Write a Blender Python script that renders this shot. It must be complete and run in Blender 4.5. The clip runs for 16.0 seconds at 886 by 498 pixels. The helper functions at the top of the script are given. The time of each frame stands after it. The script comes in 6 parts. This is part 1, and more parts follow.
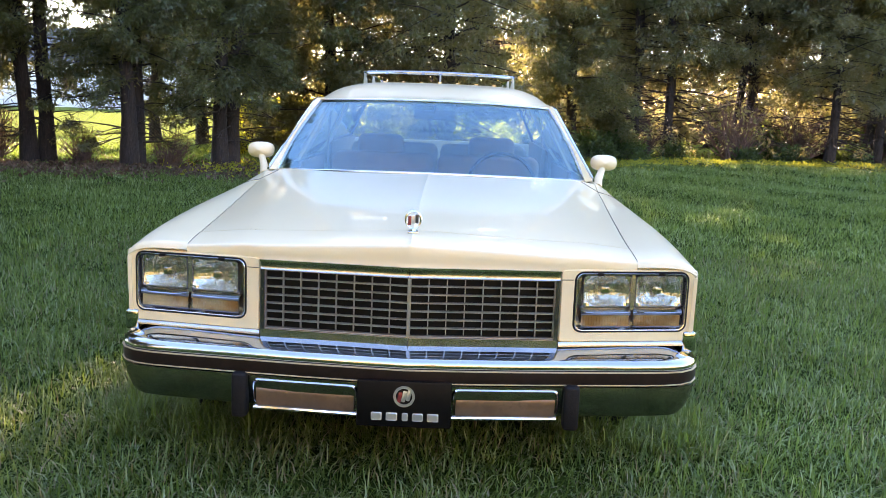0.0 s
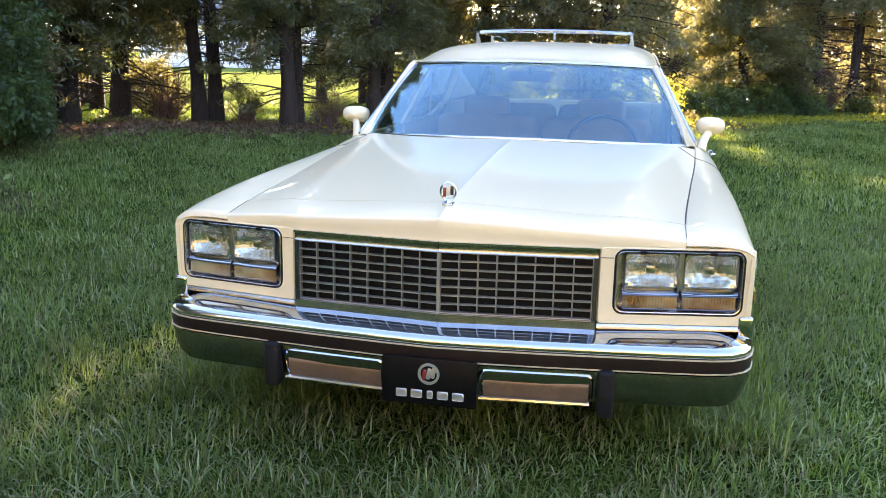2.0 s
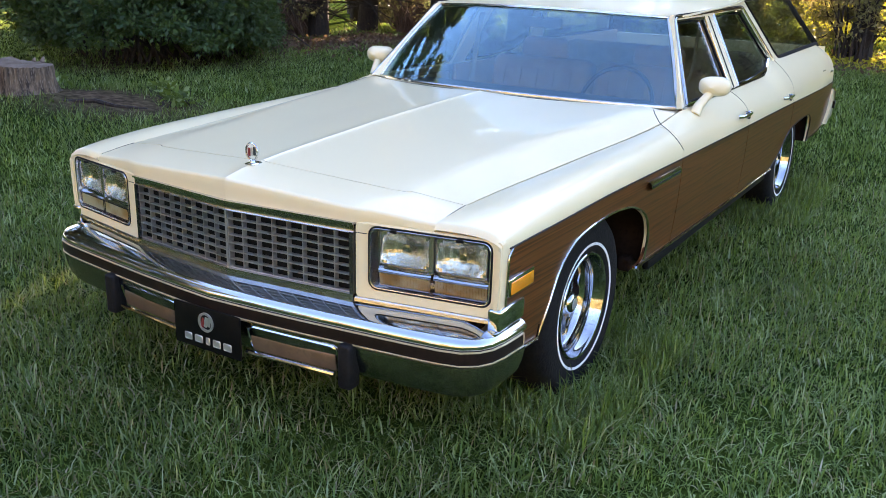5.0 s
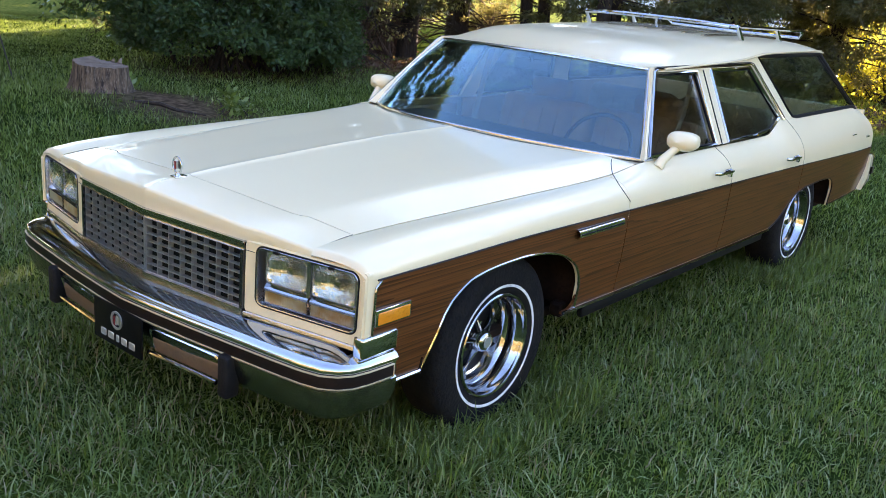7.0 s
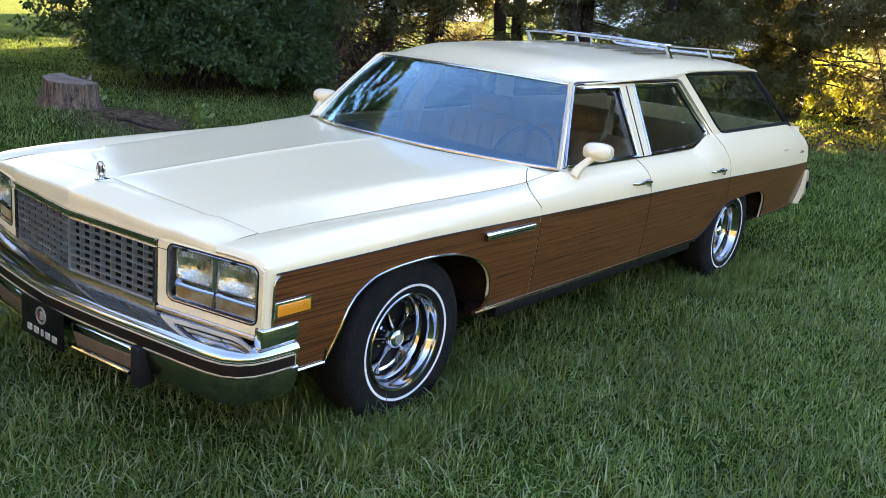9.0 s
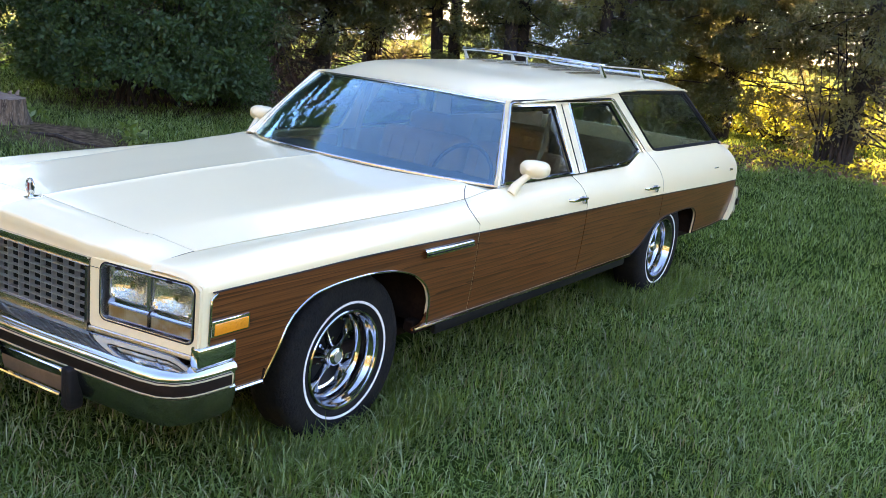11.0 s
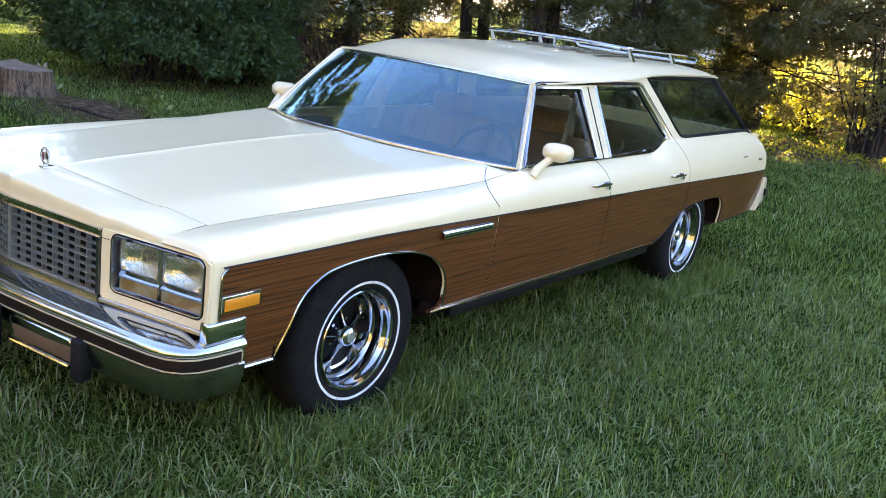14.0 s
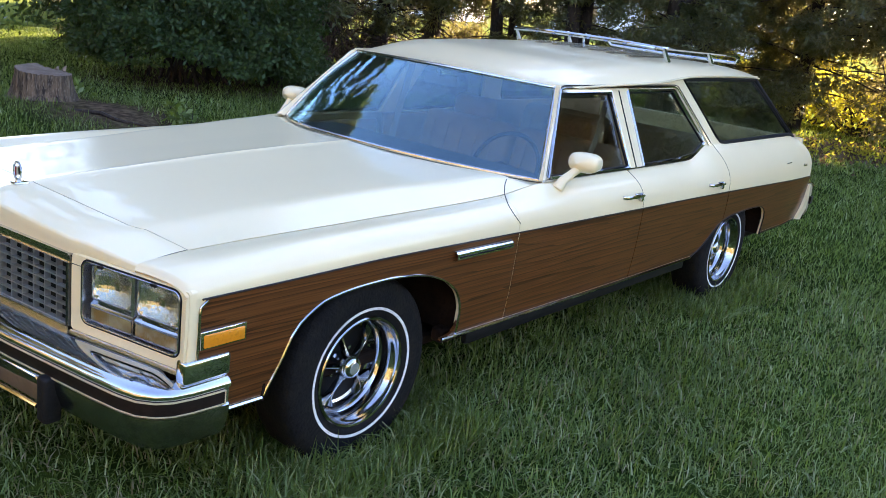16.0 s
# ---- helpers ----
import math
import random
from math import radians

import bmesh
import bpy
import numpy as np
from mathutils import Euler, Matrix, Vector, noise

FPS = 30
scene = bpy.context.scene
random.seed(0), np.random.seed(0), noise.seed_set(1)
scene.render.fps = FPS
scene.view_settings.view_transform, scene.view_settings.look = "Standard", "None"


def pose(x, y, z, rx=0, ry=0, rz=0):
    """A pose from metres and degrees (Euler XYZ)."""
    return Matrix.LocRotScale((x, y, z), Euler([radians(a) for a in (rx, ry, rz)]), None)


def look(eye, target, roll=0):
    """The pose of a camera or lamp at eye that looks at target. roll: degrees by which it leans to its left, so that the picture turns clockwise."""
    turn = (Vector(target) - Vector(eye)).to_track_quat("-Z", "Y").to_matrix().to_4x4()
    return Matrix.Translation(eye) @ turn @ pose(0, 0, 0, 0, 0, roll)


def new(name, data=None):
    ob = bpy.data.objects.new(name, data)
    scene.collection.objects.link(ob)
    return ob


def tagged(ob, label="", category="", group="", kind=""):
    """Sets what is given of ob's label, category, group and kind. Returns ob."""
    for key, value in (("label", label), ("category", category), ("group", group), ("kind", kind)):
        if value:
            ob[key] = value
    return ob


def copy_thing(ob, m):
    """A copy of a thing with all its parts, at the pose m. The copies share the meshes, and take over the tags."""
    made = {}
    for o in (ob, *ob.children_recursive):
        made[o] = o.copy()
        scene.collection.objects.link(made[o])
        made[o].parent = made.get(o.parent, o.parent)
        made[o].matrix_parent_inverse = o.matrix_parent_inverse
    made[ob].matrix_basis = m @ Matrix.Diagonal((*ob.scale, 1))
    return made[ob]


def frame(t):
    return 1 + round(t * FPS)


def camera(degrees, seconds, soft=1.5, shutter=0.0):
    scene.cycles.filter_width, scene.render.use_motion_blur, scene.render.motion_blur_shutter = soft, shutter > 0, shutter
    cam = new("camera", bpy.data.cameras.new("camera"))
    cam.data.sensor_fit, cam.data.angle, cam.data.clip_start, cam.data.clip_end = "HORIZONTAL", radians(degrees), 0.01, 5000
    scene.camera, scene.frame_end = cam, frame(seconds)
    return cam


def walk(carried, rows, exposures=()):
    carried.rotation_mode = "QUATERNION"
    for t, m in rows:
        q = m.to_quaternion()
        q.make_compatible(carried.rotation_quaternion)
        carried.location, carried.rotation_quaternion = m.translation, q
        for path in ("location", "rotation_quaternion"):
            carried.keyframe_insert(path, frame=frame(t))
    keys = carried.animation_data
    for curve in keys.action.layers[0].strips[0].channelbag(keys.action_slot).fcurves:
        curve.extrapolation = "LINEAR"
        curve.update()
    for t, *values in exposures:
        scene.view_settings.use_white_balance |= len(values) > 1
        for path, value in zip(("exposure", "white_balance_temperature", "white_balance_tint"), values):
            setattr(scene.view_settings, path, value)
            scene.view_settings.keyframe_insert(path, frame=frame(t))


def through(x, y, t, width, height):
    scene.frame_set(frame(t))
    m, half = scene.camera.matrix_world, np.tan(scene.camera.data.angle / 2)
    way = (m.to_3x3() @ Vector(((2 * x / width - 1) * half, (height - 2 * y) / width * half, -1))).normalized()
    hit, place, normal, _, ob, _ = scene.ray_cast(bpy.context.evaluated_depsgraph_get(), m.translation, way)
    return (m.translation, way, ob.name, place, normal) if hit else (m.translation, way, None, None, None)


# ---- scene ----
cam = camera(52.4, 16.0, soft=0.5)
PATH = [
    (0, (0.119, -3.74, 1.323), (0.098, -1.766, 1.003), 2.2),
    (0.5, (0.077, -3.736, 1.334), (0.075, -1.762, 1.012), 3.1),
    (1, (0.131, -3.7, 1.331), (0.039, -1.728, 1.014), 1.7),
    (1.5, (0.367, -3.657, 1.356), (0.067, -1.714, 0.993), 1.7),
    (2, (0.555, -3.572, 1.368), (0.155, -1.659, 0.943), 1.1),
    (2.5, (0.749, -3.439, 1.414), (0.218, -1.568, 0.945), 1.0),
    (3, (1.043, -3.382, 1.429), (0.269, -1.61, 0.92), 0.3),
    (3.5, (1.344, -3.249, 1.454), (0.435, -1.561, 0.884), -0.7),
    (4, (1.54, -3.093, 1.502), (0.578, -1.435, 0.932), 0.3),
    (4.5, (1.86, -3.024, 1.524), (0.805, -1.434, 0.925), 0.8),
    (5, (2.06, -2.944, 1.578), (1.068, -1.324, 0.954), 1.6),
    (5.2, (2.147, -2.898, 1.604), (1.113, -1.3, 0.99), 1.5),
    (7.3, (2.719, -2.6, 1.665), (1.508, -1.109, 1.111), 5.7),
    (7.5, (2.772, -2.592, 1.661), (1.538, -1.109, 1.136), 5.9),
    (8, (2.917, -2.563, 1.659), (1.634, -1.13, 1.109), 5.8),
    (8.5, (2.993, -2.571, 1.671), (1.768, -1.087, 1.126), 5.8),
    (9, (3.017, -2.584, 1.677), (1.839, -1.06, 1.139), 5.7),
    (9.2, (3.033, -2.59, 1.672), (1.913, -1.017, 1.15), 5.7),
    (11.5, (3.013, -2.593, 1.678), (1.939, -0.977, 1.195), 6.6),
    (12, (3.008, -2.592, 1.675), (1.939, -0.971, 1.195), 6.9),
    (12.5, (3.016, -2.582, 1.67), (1.945, -0.964, 1.186), 7.0),
    (13, (3.023, -2.576, 1.666), (1.945, -0.964, 1.172), 7.2),
    (13.5, (3.033, -2.56, 1.662), (1.938, -0.965, 1.157), 7.3),
    (14, (3.009, -2.524, 1.653), (1.895, -0.948, 1.126), 7.6),
    (14.5, (2.956, -2.436, 1.645), (1.835, -0.87, 1.107), 7.6),
    (15, (2.88, -2.317, 1.633), (1.718, -0.782, 1.09), 7.7),
    (15.5, (2.833, -2.228, 1.642), (1.667, -0.695, 1.101), 7.0),
    (16, (2.859, -2.201, 1.651), (1.687, -0.672, 1.115), 7.1),
]
walk(cam, [(t, look(eye, target, roll)) for t, eye, target, roll in PATH], exposures=[(0.0, 3.13, 7150, 27.5), (1.5, 3.18, 7150, 27.5), (2.5, 3.19, 7150, 27.5), (3.5, 3.17, 7150, 27.5), (4.2, 3.05, 7150, 27.5), (7.5, 2.79, 7100, 27.5), (9.0, 2.85, 7100, 27.5), (12.0, 3.05, 7100, 27.5), (14.0, 2.97, 7100, 27.5), (16.0, 2.73, 7100, 27.5)])

# ---- world and light ----
SUN_EL, SUN_AZ = 21.0, -6.0     # degrees: height, and turn from +y towards +x
world = bpy.data.worlds.new("sky")
scene.world = world
world.use_nodes = True
wn = world.node_tree
sky = wn.nodes.new("ShaderNodeTexSky")
sky.sky_type, sky.sun_disc = "NISHITA", False
sky.sun_elevation, sky.sun_rotation = radians(SUN_EL), radians(SUN_AZ)
sky.air_density, sky.dust_density, sky.ozone_density = 1.0, 0.1, 2.2
wn.links.new(sky.outputs[0], wn.nodes["Background"].inputs[0])
wn.nodes["Background"].inputs[1].default_value = 0.15
sun = new("sun", bpy.data.lights.new("sun", "SUN"))
sun.data.energy, sun.data.angle, sun.data.color = 5.0, radians(0.55), (1.0, 0.86, 0.66)
sd = Vector((math.sin(radians(SUN_AZ)) * math.cos(radians(SUN_EL)), math.cos(radians(SUN_AZ)) * math.cos(radians(SUN_EL)), math.sin(radians(SUN_EL))))
sun.matrix_world = look((0, 30, 20), Vector((0, 30, 20)) - sd)


# ---- materials ----
def material(name, color=(0.5, 0.5, 0.5), rough=0.5, metal=0.0, coat=0.0, second=None, scale=6.0, stretch=(1, 1, 1),
             detail=None, fine=80.0, bump=0.0, bump_scale=60.0, spread=(0.35, 0.65), ior=1.5, spec=0.5):
    """Principled material with colour varied at two sizes and fine relief."""
    m = bpy.data.materials.new(name)
    m.use_nodes = True
    t = m.node_tree
    b = t.nodes["Principled BSDF"]
    b.inputs["Base Color"].default_value = (*color, 1)
    b.inputs["Roughness"].default_value, b.inputs["Metallic"].default_value = rough, metal
    b.inputs["Coat Weight"].default_value, b.inputs["Coat Roughness"].default_value = coat, 0.03
    b.inputs["IOR"].default_value = ior
    b.inputs["Specular IOR Level"].default_value = spec
    co = t.nodes.new("ShaderNodeTexCoord")
    mp = t.nodes.new("ShaderNodeMapping")
    mp.inputs["Scale"].default_value = stretch
    t.links.new(co.outputs["Object"], mp.inputs[0])
    if second:
        n1 = t.nodes.new("ShaderNodeTexNoise")
        n1.inputs["Scale"].default_value, n1.inputs["Detail"].default_value = scale, 5
        n2 = t.nodes.new("ShaderNodeTexNoise")
        n2.inputs["Scale"].default_value, n2.inputs["Detail"].default_value = fine, 3
        t.links.new(mp.outputs[0], n1.inputs[0])
        t.links.new(mp.outputs[0], n2.inputs[0])
        r1 = t.nodes.new("ShaderNodeMapRange")
        r1.inputs[1].default_value, r1.inputs[2].default_value = spread
        t.links.new(n1.outputs[0], r1.inputs[0])
        mix = t.nodes.new("ShaderNodeMix")
        mix.data_type = "RGBA"
        mix.inputs[6].default_value, mix.inputs[7].default_value = (*color, 1), (*second, 1)
        t.links.new(r1.outputs[0], mix.inputs[0])
        mix2 = t.nodes.new("ShaderNodeMix")
        mix2.data_type = "RGBA"
        d = detail or tuple(c * 0.7 for c in color)
        mix2.inputs[7].default_value = (*d, 1)
        r2 = t.nodes.new("ShaderNodeMapRange")
        r2.inputs[1].default_value, r2.inputs[2].default_value, r2.inputs[4].default_value = 0.5, 0.75, 0.7
        t.links.new(n2.outputs[0], r2.inputs[0])
        t.links.new(r2.outputs[0], mix2.inputs[0])
        t.links.new(mix.outputs[2], mix2.inputs[6])
        t.links.new(mix2.outputs[2], b.inputs["Base Color"])
    if bump:
        n3 = t.nodes.new("ShaderNodeTexNoise")
        n3.inputs["Scale"].default_value, n3.inputs["Detail"].default_value = bump_scale, 4
        t.links.new(mp.outputs[0], n3.inputs[0])
        bn = t.nodes.new("ShaderNodeBump")
        bn.inputs["Strength"].default_value, bn.inputs["Distance"].default_value = bump, 0.02
        t.links.new(n3.outputs[0], bn.inputs["Height"])
        t.links.new(bn.outputs[0], b.inputs["Normal"])
    return m


def leaf_material(name, colors, rough=0.5, through=0.35, translucent=(0.45, 0.5, 0.08), spec=0.25):
    """Leaves and blades: every island has its own colour, and some light passes through."""
    m = bpy.data.materials.new(name)
    m.use_nodes = True
    t = m.node_tree
    b = t.nodes["Principled BSDF"]
    b.inputs["Roughness"].default_value = rough
    b.inputs["Specular IOR Level"].default_value = spec
    g = t.nodes.new("ShaderNodeNewGeometry")
    ramp = t.nodes.new("ShaderNodeValToRGB")
    ramp.color_ramp.elements[0].color, ramp.color_ramp.elements[1].color = (*colors[0], 1), (*colors[-1], 1)
    for i, c in enumerate(colors[1:-1], 1):
        e = ramp.color_ramp.elements.new(i / (len(colors) - 1))
        e.color = (*c, 1)
    t.links.new(g.outputs["Random Per Island"], ramp.inputs[0])
    co = t.nodes.new("ShaderNodeTexCoord")
    n = t.nodes.new("ShaderNodeTexNoise")
    n.inputs["Scale"].default_value, n.inputs["Detail"].default_value = 0.9, 3
    t.links.new(co.outputs["Object"], n.inputs[0])
    r = t.nodes.new("ShaderNodeMapRange")
    r.inputs[1].default_value, r.inputs[2].default_value, r.inputs[3].default_value, r.inputs[4].default_value = 0.3, 0.7, 0.65, 1.3
    t.links.new(n.outputs[0], r.inputs[0])
    vm = t.nodes.new("ShaderNodeVectorMath")
    vm.operation = "SCALE"
    t.links.new(ramp.outputs[0], vm.inputs[0])
    t.links.new(r.outputs[0], vm.inputs[3])
    t.links.new(vm.outputs[0], b.inputs["Base Color"])
    tr = t.nodes.new("ShaderNodeBsdfTranslucent")
    tr.inputs[0].default_value = (*translucent, 1)
    ms = t.nodes.new("ShaderNodeMixShader")
    ms.inputs[0].default_value = through
    t.links.new(b.outputs[0], ms.inputs[1])
    t.links.new(tr.outputs[0], ms.inputs[2])
    t.links.new(ms.outputs[0], t.nodes["Material Output"].inputs[0])
    return m


def glass_material(name, tint, gloss=0.05, rough=0.0, shine=(1, 1, 1)):
    """Thin pane: mirror gloss that grows towards grazing view over a clear, tinted pane."""
    m = bpy.data.materials.new(name)
    m.use_nodes = True
    t = m.node_tree
    t.nodes.remove(t.nodes["Principled BSDF"])
    lw = t.nodes.new("ShaderNodeLayerWeight")
    pw = t.nodes.new("ShaderNodeMath")
    pw.operation = "POWER"
    pw.inputs[1].default_value = 5.0
    t.links.new(lw.outputs["Facing"], pw.inputs[0])
    gain = t.nodes.new("ShaderNodeMath")
    gain.operation, gain.use_clamp = "MULTIPLY_ADD", True
    gain.inputs[1].default_value, gain.inputs[2].default_value = 1.0 - gloss, gloss
    t.links.new(pw.outputs[0], gain.inputs[0])
    tp = t.nodes.new("ShaderNodeBsdfTransparent")
    tp.inputs[0].default_value = (*tint, 1)
    gl = t.nodes.new("ShaderNodeBsdfGlossy")
    gl.inputs["Roughness"].default_value, gl.inputs["Color"].default_value = rough, (*shine, 1)
    ms = t.nodes.new("ShaderNodeMixShader")
    t.links.new(gain.outputs[0], ms.inputs[0])
    t.links.new(tp.outputs[0], ms.inputs[1])
    t.links.new(gl.outputs[0], ms.inputs[2])
    t.links.new(ms.outputs[0], t.nodes["Material Output"].inputs[0])
    return m


def wood_material():
    """Printed woodgrain film on the body sides: long dark grain that runs along the car."""
    m = bpy.data.materials.new("woodgrain")
    m.use_nodes = True
    t = m.node_tree
    b = t.nodes["Principled BSDF"]
    b.inputs["Roughness"].default_value = 0.32
    b.inputs["Coat Weight"].default_value, b.inputs["Coat Roughness"].default_value = 0.2, 0.10
    b.inputs["Specular IOR Level"].default_value = 0.3
    co = t.nodes.new("ShaderNodeTexCoord")
    mp = t.nodes.new("ShaderNodeMapping")
    mp.inputs["Scale"].default_value = (1, 0.32, 11.5)
    t.links.new(co.outputs["Object"], mp.inputs[0])
    warp = t.nodes.new("ShaderNodeTexNoise")
    warp.inputs["Scale"].default_value, warp.inputs["Detail"].default_value = 2.2, 2
    t.links.new(mp.outputs[0], warp.inputs[0])
    add = t.nodes.new("ShaderNodeVectorMath")
    add.operation = "MULTIPLY_ADD"
    add.inputs[1].default_value = (0.0, 0.0, 1.1)
    t.links.new(warp.outputs[1], add.inputs[0])
    t.links.new(mp.outputs[0], add.inputs[2])
    wave = t.nodes.new("ShaderNodeTexWave")
    wave.bands_direction, wave.wave_profile = "Z", "SAW"
    wave.inputs["Scale"].default_value, wave.inputs["Distortion"].default_value = 1.1, 2.2
    wave.inputs["Detail"].default_value, wave.inputs["Detail Scale"].default_value = 3.0, 1.8
    t.links.new(add.outputs[0], wave.inputs[0])
    mp2 = t.nodes.new("ShaderNodeMapping")
    mp2.inputs["Scale"].default_value = (1, 1.2, 70.0)
    t.links.new(co.outputs["Object"], mp2.inputs[0])
    fine = t.nodes.new("ShaderNodeTexNoise")
    fine.inputs["Scale"].default_value, fine.inputs["Detail"].default_value = 3.0, 4
    t.links.new(mp2.outputs[0], fine.inputs[0])
    ramp = t.nodes.new("ShaderNodeValToRGB")
    el = ramp.color_ramp.elements
    el[0].color, el[1].color = (0.140, 0.049, 0.0135, 1), (0.036, 0.012, 0.004, 1)
    el[0].position = 0.35
    e = el.new(0.75)
    e.color = (0.106, 0.036, 0.010, 1)
    t.links.new(wave.outputs[1], ramp.inputs[0])
    mix = t.nodes.new("ShaderNodeMix")
    mix.data_type, mix.blend_type = "RGBA", "MULTIPLY"
    mix.inputs[0].default_value = 0.8
    rf = t.nodes.new("ShaderNodeMapRange")
    rf.inputs[1].default_value, rf.inputs[2].default_value, rf.inputs[3].default_value, rf.inputs[4].default_value = 0.35, 0.65, 0.55, 1.2
    t.links.new(fine.outputs[0], rf.inputs[0])
    t.links.new(ramp.outputs[0], mix.inputs[6])
    t.links.new(rf.outputs[0], mix.inputs[7])
    t.links.new(mix.outputs[2], b.inputs["Base Color"])
    return m


def ground_material():
    """Soil and thatch under the blades: green lawn, browner and littered under the tree line, far lawn coloured as if
    sunlit.
    """
    m = bpy.data.materials.new("lawn_soil")
    m.use_nodes = True
    t = m.node_tree
    b = t.nodes["Principled BSDF"]
    b.inputs["Roughness"].default_value = 1.0
    b.inputs["Specular IOR Level"].default_value = 0.0
    co = t.nodes.new("ShaderNodeTexCoord")
    big = t.nodes.new("ShaderNodeTexNoise")
    big.inputs["Scale"].default_value, big.inputs["Detail"].default_value = 0.5, 6
    small = t.nodes.new("ShaderNodeTexNoise")
    small.inputs["Scale"].default_value, small.inputs["Detail"].default_value = 14, 6
    for n in (big, small):
        t.links.new(co.outputs["Object"], n.inputs[0])
    r1 = t.nodes.new("ShaderNodeValToRGB")
    e = r1.color_ramp.elements
    e[0].color, e[1].color = (0.022, 0.042, 0.009, 1), (0.050, 0.075, 0.014, 1)
    e[0].position, e[1].position = 0.35, 0.65
    t.links.new(big.outputs[0], r1.inputs[0])
    r2 = t.nodes.new("ShaderNodeMapRange")
    r2.inputs[1].default_value, r2.inputs[2].default_value, r2.inputs[3].default_value, r2.inputs[4].default_value = 0.3, 0.7, 0.45, 1.25
    t.links.new(small.outputs[0], r2.inputs[0])
    sc = t.nodes.new("ShaderNodeVectorMath")
    sc.operation = "SCALE"
    t.links.new(r1.outputs[0], sc.inputs[0])
    t.links.new(r2.outputs[0], sc.inputs[3])
    att = t.nodes.new("ShaderNodeAttribute")
    att.attribute_name = "bare"
    leafy = t.nodes.new("ShaderNodeValToRGB")
    e = leafy.color_ramp.elements
    e[0].color, e[1].color = (0.048, 0.033, 0.022, 1), (0.17, 0.115, 0.075, 1)
    e[0].position, e[1].position = 0.35, 0.75
    t.links.new(small.outputs[0], leafy.inputs[0])
    mix = t.nodes.new("ShaderNodeMix")
    mix.data_type = "RGBA"
    t.links.new(att.outputs["Fac"], mix.inputs[0])
    t.links.new(sc.outputs[0], mix.inputs[6])
    t.links.new(leafy.outputs[0], mix.inputs[7])
    # bladeless far lawn: sunlit brightness put into a yellow-green colour
    sunlit_turf = t.nodes.new("ShaderNodeAttribute")
    sunlit_turf.attribute_name = "sunlit_turf"
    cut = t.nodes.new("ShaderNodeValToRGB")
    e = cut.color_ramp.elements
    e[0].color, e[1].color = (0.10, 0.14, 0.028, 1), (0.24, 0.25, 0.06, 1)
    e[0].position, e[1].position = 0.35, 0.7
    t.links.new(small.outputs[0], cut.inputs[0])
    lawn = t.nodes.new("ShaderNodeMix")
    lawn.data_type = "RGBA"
    t.links.new(sunlit_turf.outputs["Fac"], lawn.inputs[0])
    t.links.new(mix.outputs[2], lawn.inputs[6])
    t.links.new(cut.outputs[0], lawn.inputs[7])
    t.links.new(lawn.outputs[2], b.inputs["Base Color"])
    bn = t.nodes.new("ShaderNodeBump")
    bn.inputs["Strength"].default_value, bn.inputs["Distance"].default_value = 0.7, 0.05
    t.links.new(small.outputs[0], bn.inputs["Height"])
    t.links.new(bn.outputs[0], b.inputs["Normal"])
    return m


PAINT = material("cream_paint", (0.880, 0.735, 0.450), 0.30, 0, 0.5, second=(0.865, 0.72, 0.437), scale=3, detail=(0.845, 0.705, 0.425), fine=240)
PAINT.node_tree.nodes["Principled BSDF"].inputs["Coat IOR"].default_value = 1.5
CHROME = material("chrome", (0.60, 0.63, 0.66), 0.06, 1.0, second=(0.54, 0.57, 0.60), scale=9, detail=(0.52, 0.52, 0.52), fine=160)
DULL_CHROME = material("aged_chrome", (0.62, 0.62, 0.61), 0.2, 1.0, second=(0.5, 0.49, 0.47), scale=14, detail=(0.4, 0.38, 0.35), fine=90)
PEWTER = material("grey_grille_metal", (0.58, 0.57, 0.54), 0.28, 0.75, second=(0.48, 0.46, 0.43), scale=25)
RUBBER = material("black_rubber", (0.008, 0.008, 0.009), 0.6, second=(0.013, 0.012, 0.012), scale=18, detail=(0.006, 0.006, 0.006), bump=0.15, bump_scale=120, spec=0.2)
TYRE = material("tyre_rubber", (0.010, 0.010, 0.011), 0.7, second=(0.016, 0.015, 0.013), scale=16, detail=(0.004, 0.004, 0.004), bump=0.2, bump_scale=90, spec=0.1)
WHITE = material("white_tyre_band", (0.84, 0.83, 0.80), 0.5, second=(0.78, 0.77, 0.73), scale=22, detail=(0.5, 0.48, 0.42))
BLACK = material("satin_black", (0.007, 0.007, 0.008), 0.5, second=(0.007, 0.007, 0.006), scale=20, spec=0.15)
STRIP = material("dark_rub_strip", (0.012, 0.007, 0.006), 0.4, second=(0.02, 0.012, 0.010), scale=15, spec=0.25)
GOLD = material("gold_pinstripe", (0.75, 0.62, 0.38), 0.3, 0.4)
PLATE = material("plate_black", (0.004, 0.004, 0.0045), 0.4, second=(0.006, 0.006, 0.006), scale=30, spec=0.15)
SILVER = material("silver_letter", (0.7, 0.7, 0.68), 0.3, 0.8)
RED = material("red_enamel", (0.22, 0.03, 0.03), 0.25, coat=0.5)
AMBER = material("amber_lens", (0.80, 0.27, 0.012), 0.18, coat=0.6, second=(0.8, 0.28, 0.02), scale=40, bump=0.2, bump_scale=200)
WOOD = wood_material()
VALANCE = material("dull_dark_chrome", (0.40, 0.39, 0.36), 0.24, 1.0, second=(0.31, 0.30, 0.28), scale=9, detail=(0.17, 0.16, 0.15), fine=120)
LAMP = material("lamp_reflector", (0.96, 0.90, 0.78), 0.12, 0.9, second=(0.70, 0.62, 0.50), scale=22, stretch=(1, 1, 0.12), detail=(0.97, 0.93, 0.86), fine=60, bump=0.5, bump_scale=60)
